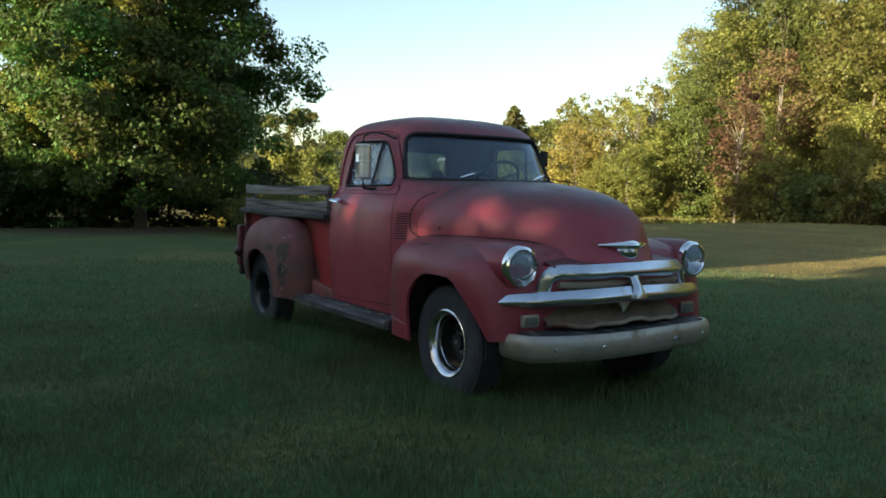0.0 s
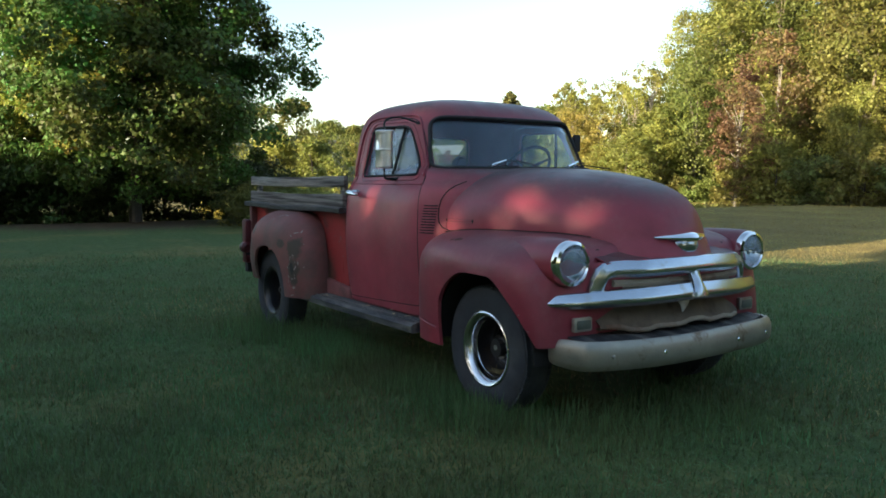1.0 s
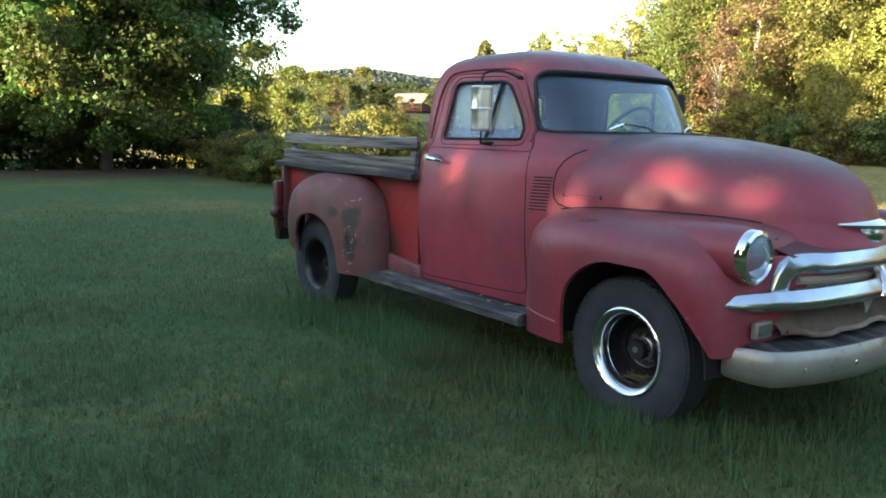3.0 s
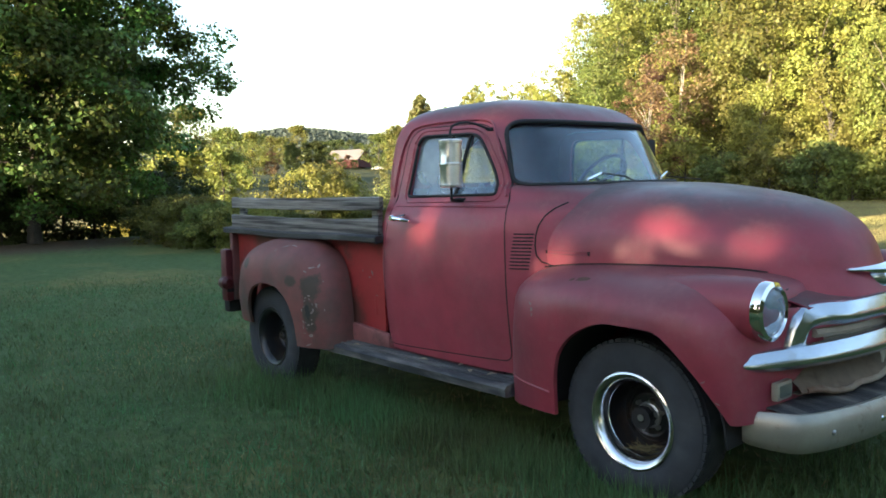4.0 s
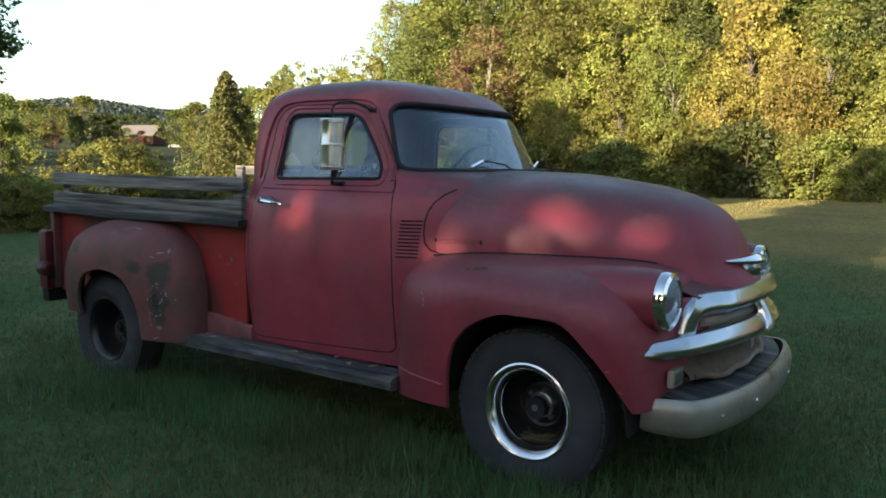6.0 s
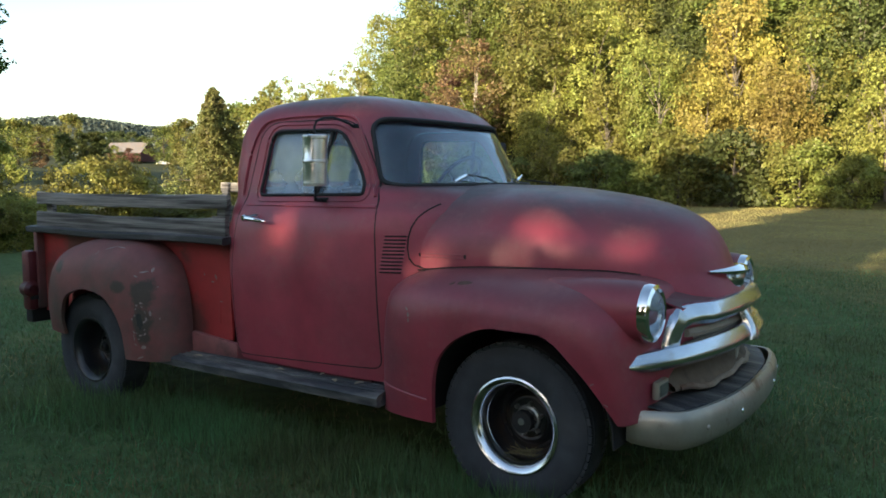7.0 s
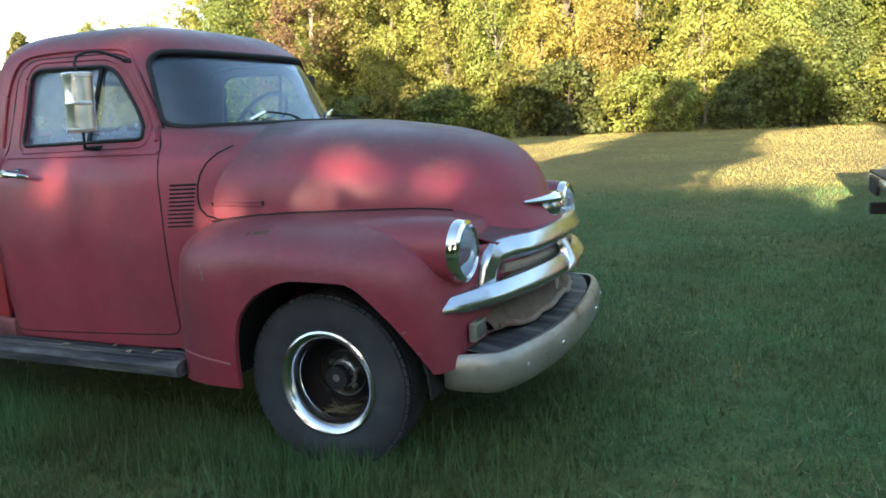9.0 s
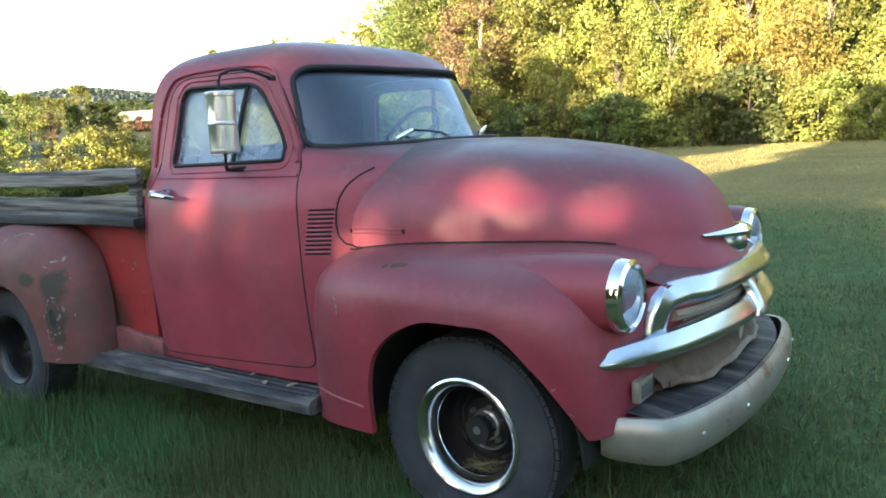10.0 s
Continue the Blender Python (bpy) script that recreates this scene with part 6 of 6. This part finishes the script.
# woods over the far hills, distance haze painted into their dull grey-green
rng = np.random.default_rng(77)
n = 60000
hx, hy = rng.uniform(-720, -400, n), rng.uniform(60, 700, n)
hz = np.array([height(a, b) for a, b in zip(hx, hy)])
on = hz > 15
pos = np.c_[hx, hy, hz + rng.uniform(0.3, 2.5, n)][on]
quads_object("far_woods", leaves(rng, pos, np.full(len(pos), 2.0), 1, 3.0).reshape(-1, 3), 3, leaf_material("hazy_far_woods_leaves", (0.075, 0.095, 0.078), 0.01, 0.12, patch=0.12, bough_scale=0.03), kind="stuff")
tagged(bpy.data.objects["far_woods"], "distant wooded hills with haze in their colour", "woods")

# ---- an unseen house behind the camera, added for its shade, the barn and the parked truck ----
SIDING = material("white_house_siding", (0.72, 0.70, 0.66), rough=0.7, vary=0.08, scale=3, bump=0.1, bump_scale=8)
ROOFING = material("grey_roof_shingle", (0.09, 0.085, 0.08), rough=0.9, vary=0.3, scale=8, bump=0.4, bump_scale=12)
BARN_RED = material("barn_red_boards", (0.085, 0.02, 0.02), rough=0.85, vary=0.25, scale=3)
TIN = material("pale_tin_roof", (0.13, 0.12, 0.12), rough=0.6, vary=0.15, scale=2, second=(0.15, 0.12, 0.105), second_scale=0.6)


def gable(length, width, eave, ridge, over=0.4, thick=0.12):
    """Two roof slopes and a gabled body along x, its middle at the origin."""
    h = width / 2
    body = loft([[Vector((x, -h, 0)), Vector((x, -h, eave)), Vector((x, 0, ridge - thick)), Vector((x, h, eave)), Vector((x, h, 0))] for x in (-length / 2, length / 2)], caps=(True, True))
    k = (ridge - eave) / h
    roofs = []
    for s in (-1, 1):
        a, b = Vector((0, s * (h + over), eave - k * over)), Vector((0, 0, ridge))
        rings = [[Vector((x, a.y, a.z)), Vector((x, b.y, b.z)), Vector((x, b.y, b.z + thick)), Vector((x, a.y, a.z + thick))] for x in (-length / 2 - over, length / 2 + over)]
        roofs.append(loft(rings, caps=(True, True)))
    return body, roofs


house = thing("house", "unseen single-storey white house with a grey gabled roof, added for its shade", "house", loc=(10.7, -23.0, 0))
body, roofs = gable(17.0, 9.0, 2.9, 5.4)
part("wall", body, SIDING, house)
for b in roofs:
    part("roof", b, ROOFING, house, "grey shingle roof slope")
for x in (-6, -2.5, 3.5, 6.5):
    w = part("window", box((1.1, 0.08, 1.3), (x, 4.52, 1.6), 0.01), SIDING, house)
    part("pane", box((0.95, 0.04, 1.15), (x, 4.57, 1.6)), GLASS, w)
part("door", box((0.95, 0.08, 2.05), (0.6, 4.53, 1.03), 0.01), BARN_RED, house)

bx, by, bz = away(145.8, 300)
barn = thing("barn", "long red barn with a pale tin roof in the valley", "barn", loc=(bx, by, bz - 0.2), rz=17.8)
body, roofs = gable(15.0, 8.0, 3.2, 6.6, 0.4)
part("wall", body, BARN_RED, barn)
for b in roofs:
    part("roof", b, TIN, barn, "pale weathered tin roof slope")
part("barn_door", box((0.1, 2.8, 3.0), (7.03, 0, 1.5), 0.02), DARK, barn)

WHITE = material("white_car_paint", (0.75, 0.76, 0.78), rough=0.3, vary=0.05, coat=0.4)
cx, cy, cz = away(143.75, 285)
car = thing("car", "small white car parked beside the barn", "car", loc=(cx, cy, cz), rz=60)
prof = [(-2.1, 0.35), (-2.1, 0.85), (-1.5, 0.95), (-0.9, 1.4), (0.5, 1.42), (1.1, 0.98), (2.0, 0.85), (2.1, 0.4)]
part("body", prism(rounded([Vector(p) for p in prof], 0.15, 3), "y", -0.85, 0.85), WHITE, car)
for wx in (-1.3, 1.3):
    for wy in (-0.8, 0.8):
        part("wheel", lathe([(0.0, -0.1), (0.28, -0.1), (0.32, -0.06), (0.32, 0.06), (0.28, 0.1), (0.0, 0.1)], "y", 20, (wx, wy, 0.32)), TYRE, car)

# the newer pickup parked on the field: its tail stands at the thing's origin, it faces +x
GREY = material("dark_grey_metallic_paint", (0.05, 0.052, 0.048), rough=0.35, metal=0.25, vary=0.1, scale=3, coat=0.6)
RED_LENS = material("red_tail_lens", (0.45, 0.012, 0.015), rough=0.15, vary=0.15, scale=20, coat=0.6)
GREYTRIM = material("grey_bumper_plastic", (0.10, 0.105, 0.11), rough=0.5, vary=0.12, scale=6)
STEEL = material("brushed_bumper_steel", (0.50, 0.48, 0.44), rough=0.28, metal=0.9, vary=0.1, scale=5)
pk = thing("parked_pickup", "modern dark grey pickup truck with red tail lamps", "truck", loc=(2.56, 4.04, 0), rz=3.2)
W = 0.98


def pk_box(name, size, at, mat, bevel=0.02, parent=pk, label=""):
    return part(name, box(size, at, bevel), mat, parent, label)


side_prof = rounded([Vector(p) for p in [(0.03, 0.62), (0.0, 1.36), (0.03, 1.43), (2.05, 1.45), (2.05, 0.55), (1.72, 0.55), (1.62, 0.82), (1.40, 0.93), (1.18, 0.93), (0.96, 0.82), (0.86, 0.58), (0.25, 0.55)]], 0.05, 3)
for s in (-1, 1):
    part("bed_side", prism(side_prof, "y", s * 0.80, s * W), GREY, pk, "dark grey bed side")
    tl = pk_box("tail_lamp", (0.16, 0.14, 0.52), (0.092, s * 0.92, 1.12), RED_LENS, 0.03, pk, "tall red tail lamp")
    pk_box("reverse_lens", (0.02, 0.10, 0.10), (0.011, s * 0.925, 1.16), LENS, 0.008, tl, "clear reversing lens")
gate = pk_box("tailgate", (0.07, 1.60, 0.60), (0.03, 0, 1.12), GREY, 0.025, pk, "dark grey tailgate")
pk_box("gate_cap", (0.09, 1.62, 0.06), (0.03, 0, 1.41), GREYTRIM, 0.02, gate)
pk_box("gate_handle", (0.03, 0.26, 0.10), (-0.008, 0, 1.27), BLACK, 0.015, gate)
rings = []
for i in range(33):
    y = -0.99 + 1.98 * i / 32
    out = -0.10 - 0.16 * (1 - smoothstep(0.42, 0.62, abs(y))) + 0.16 * smoothstep(0.80, 0.99, abs(y))
    drop = 0.03 * (1 - smoothstep(0.42, 0.62, abs(y)))
    rings.append([Vector((0.10, y, 0.74)), Vector((out + 0.02, y, 0.745 - drop)), Vector((out, y, 0.725 - drop)), Vector((out - 0.005, y, 0.66)), Vector((out + 0.03, y, 0.59)), Vector((out + 0.09, y, 0.52)), Vector((0.10, y, 0.52))])
bmp = part("rear_bumper", loft(rings, caps=(True, True)), STEEL, pk, "grey steel step bumper")
pk_box("bumper_step", (0.24, 0.92, 0.025), (-0.125, 0, 0.722), BLACK, 0.01, bmp, "black rubber step pad")
pk_box("plate_recess", (0.03, 0.40, 0.14), (-0.262, 0, 0.64), DARK, 0.01, bmp)
pk_box("hitch", (0.26, 0.10, 0.09), (-0.16, 0, 0.45), DARK, 0.01, pk)
pk_box("bed_floor", (2.0, 1.6, 0.05), (1.03, 0, 0.80), DARK, 0.01)
cabp = [(2.08, 0.50), (2.08, 1.42), (2.30, 1.88), (2.5, 1.92), (3.85, 1.90), (4.55, 1.35), (5.75, 1.22), (5.85, 1.0), (5.85, 0.5), (5.45, 0.5), (5.3, 0.85), (4.65, 0.85), (4.45, 0.5)]
part("cab", prism(rounded([Vector(p) for p in cabp], 0.08, 3), "y", -0.96, 0.96), GREY, pk, "dark grey crew cab")
for s in (-1, 1):
    part("side_window", prism(rounded([Vector(p) for p in [(2.45, 1.42), (4.2, 1.40), (3.75, 1.80), (2.55, 1.82)]], 0.06, 3), "y", s * 0.95, s * 0.968), GLASS, pk)
for wx in (1.29, 4.95):
    for s in (-1, 1):
        wl = part("wheel", lathe([(0.0, -0.13), (0.22, -0.13), (0.24, -0.14), (0.37, -0.12), (0.39, -0.08), (0.39, 0.08), (0.37, 0.12), (0.0, 0.13)], "y", 36, (wx, s * 0.84, 0.39)), TYRE, pk)
        part("rim", lathe([(0.0, -0.15), (0.05, -0.15), (0.2, -0.135), (0.225, -0.145), (0.23, -0.12)], "y", 36, (wx, s * 0.84 + (0.0 if s < 0 else 0.285), 0.39)), STEEL, wl)
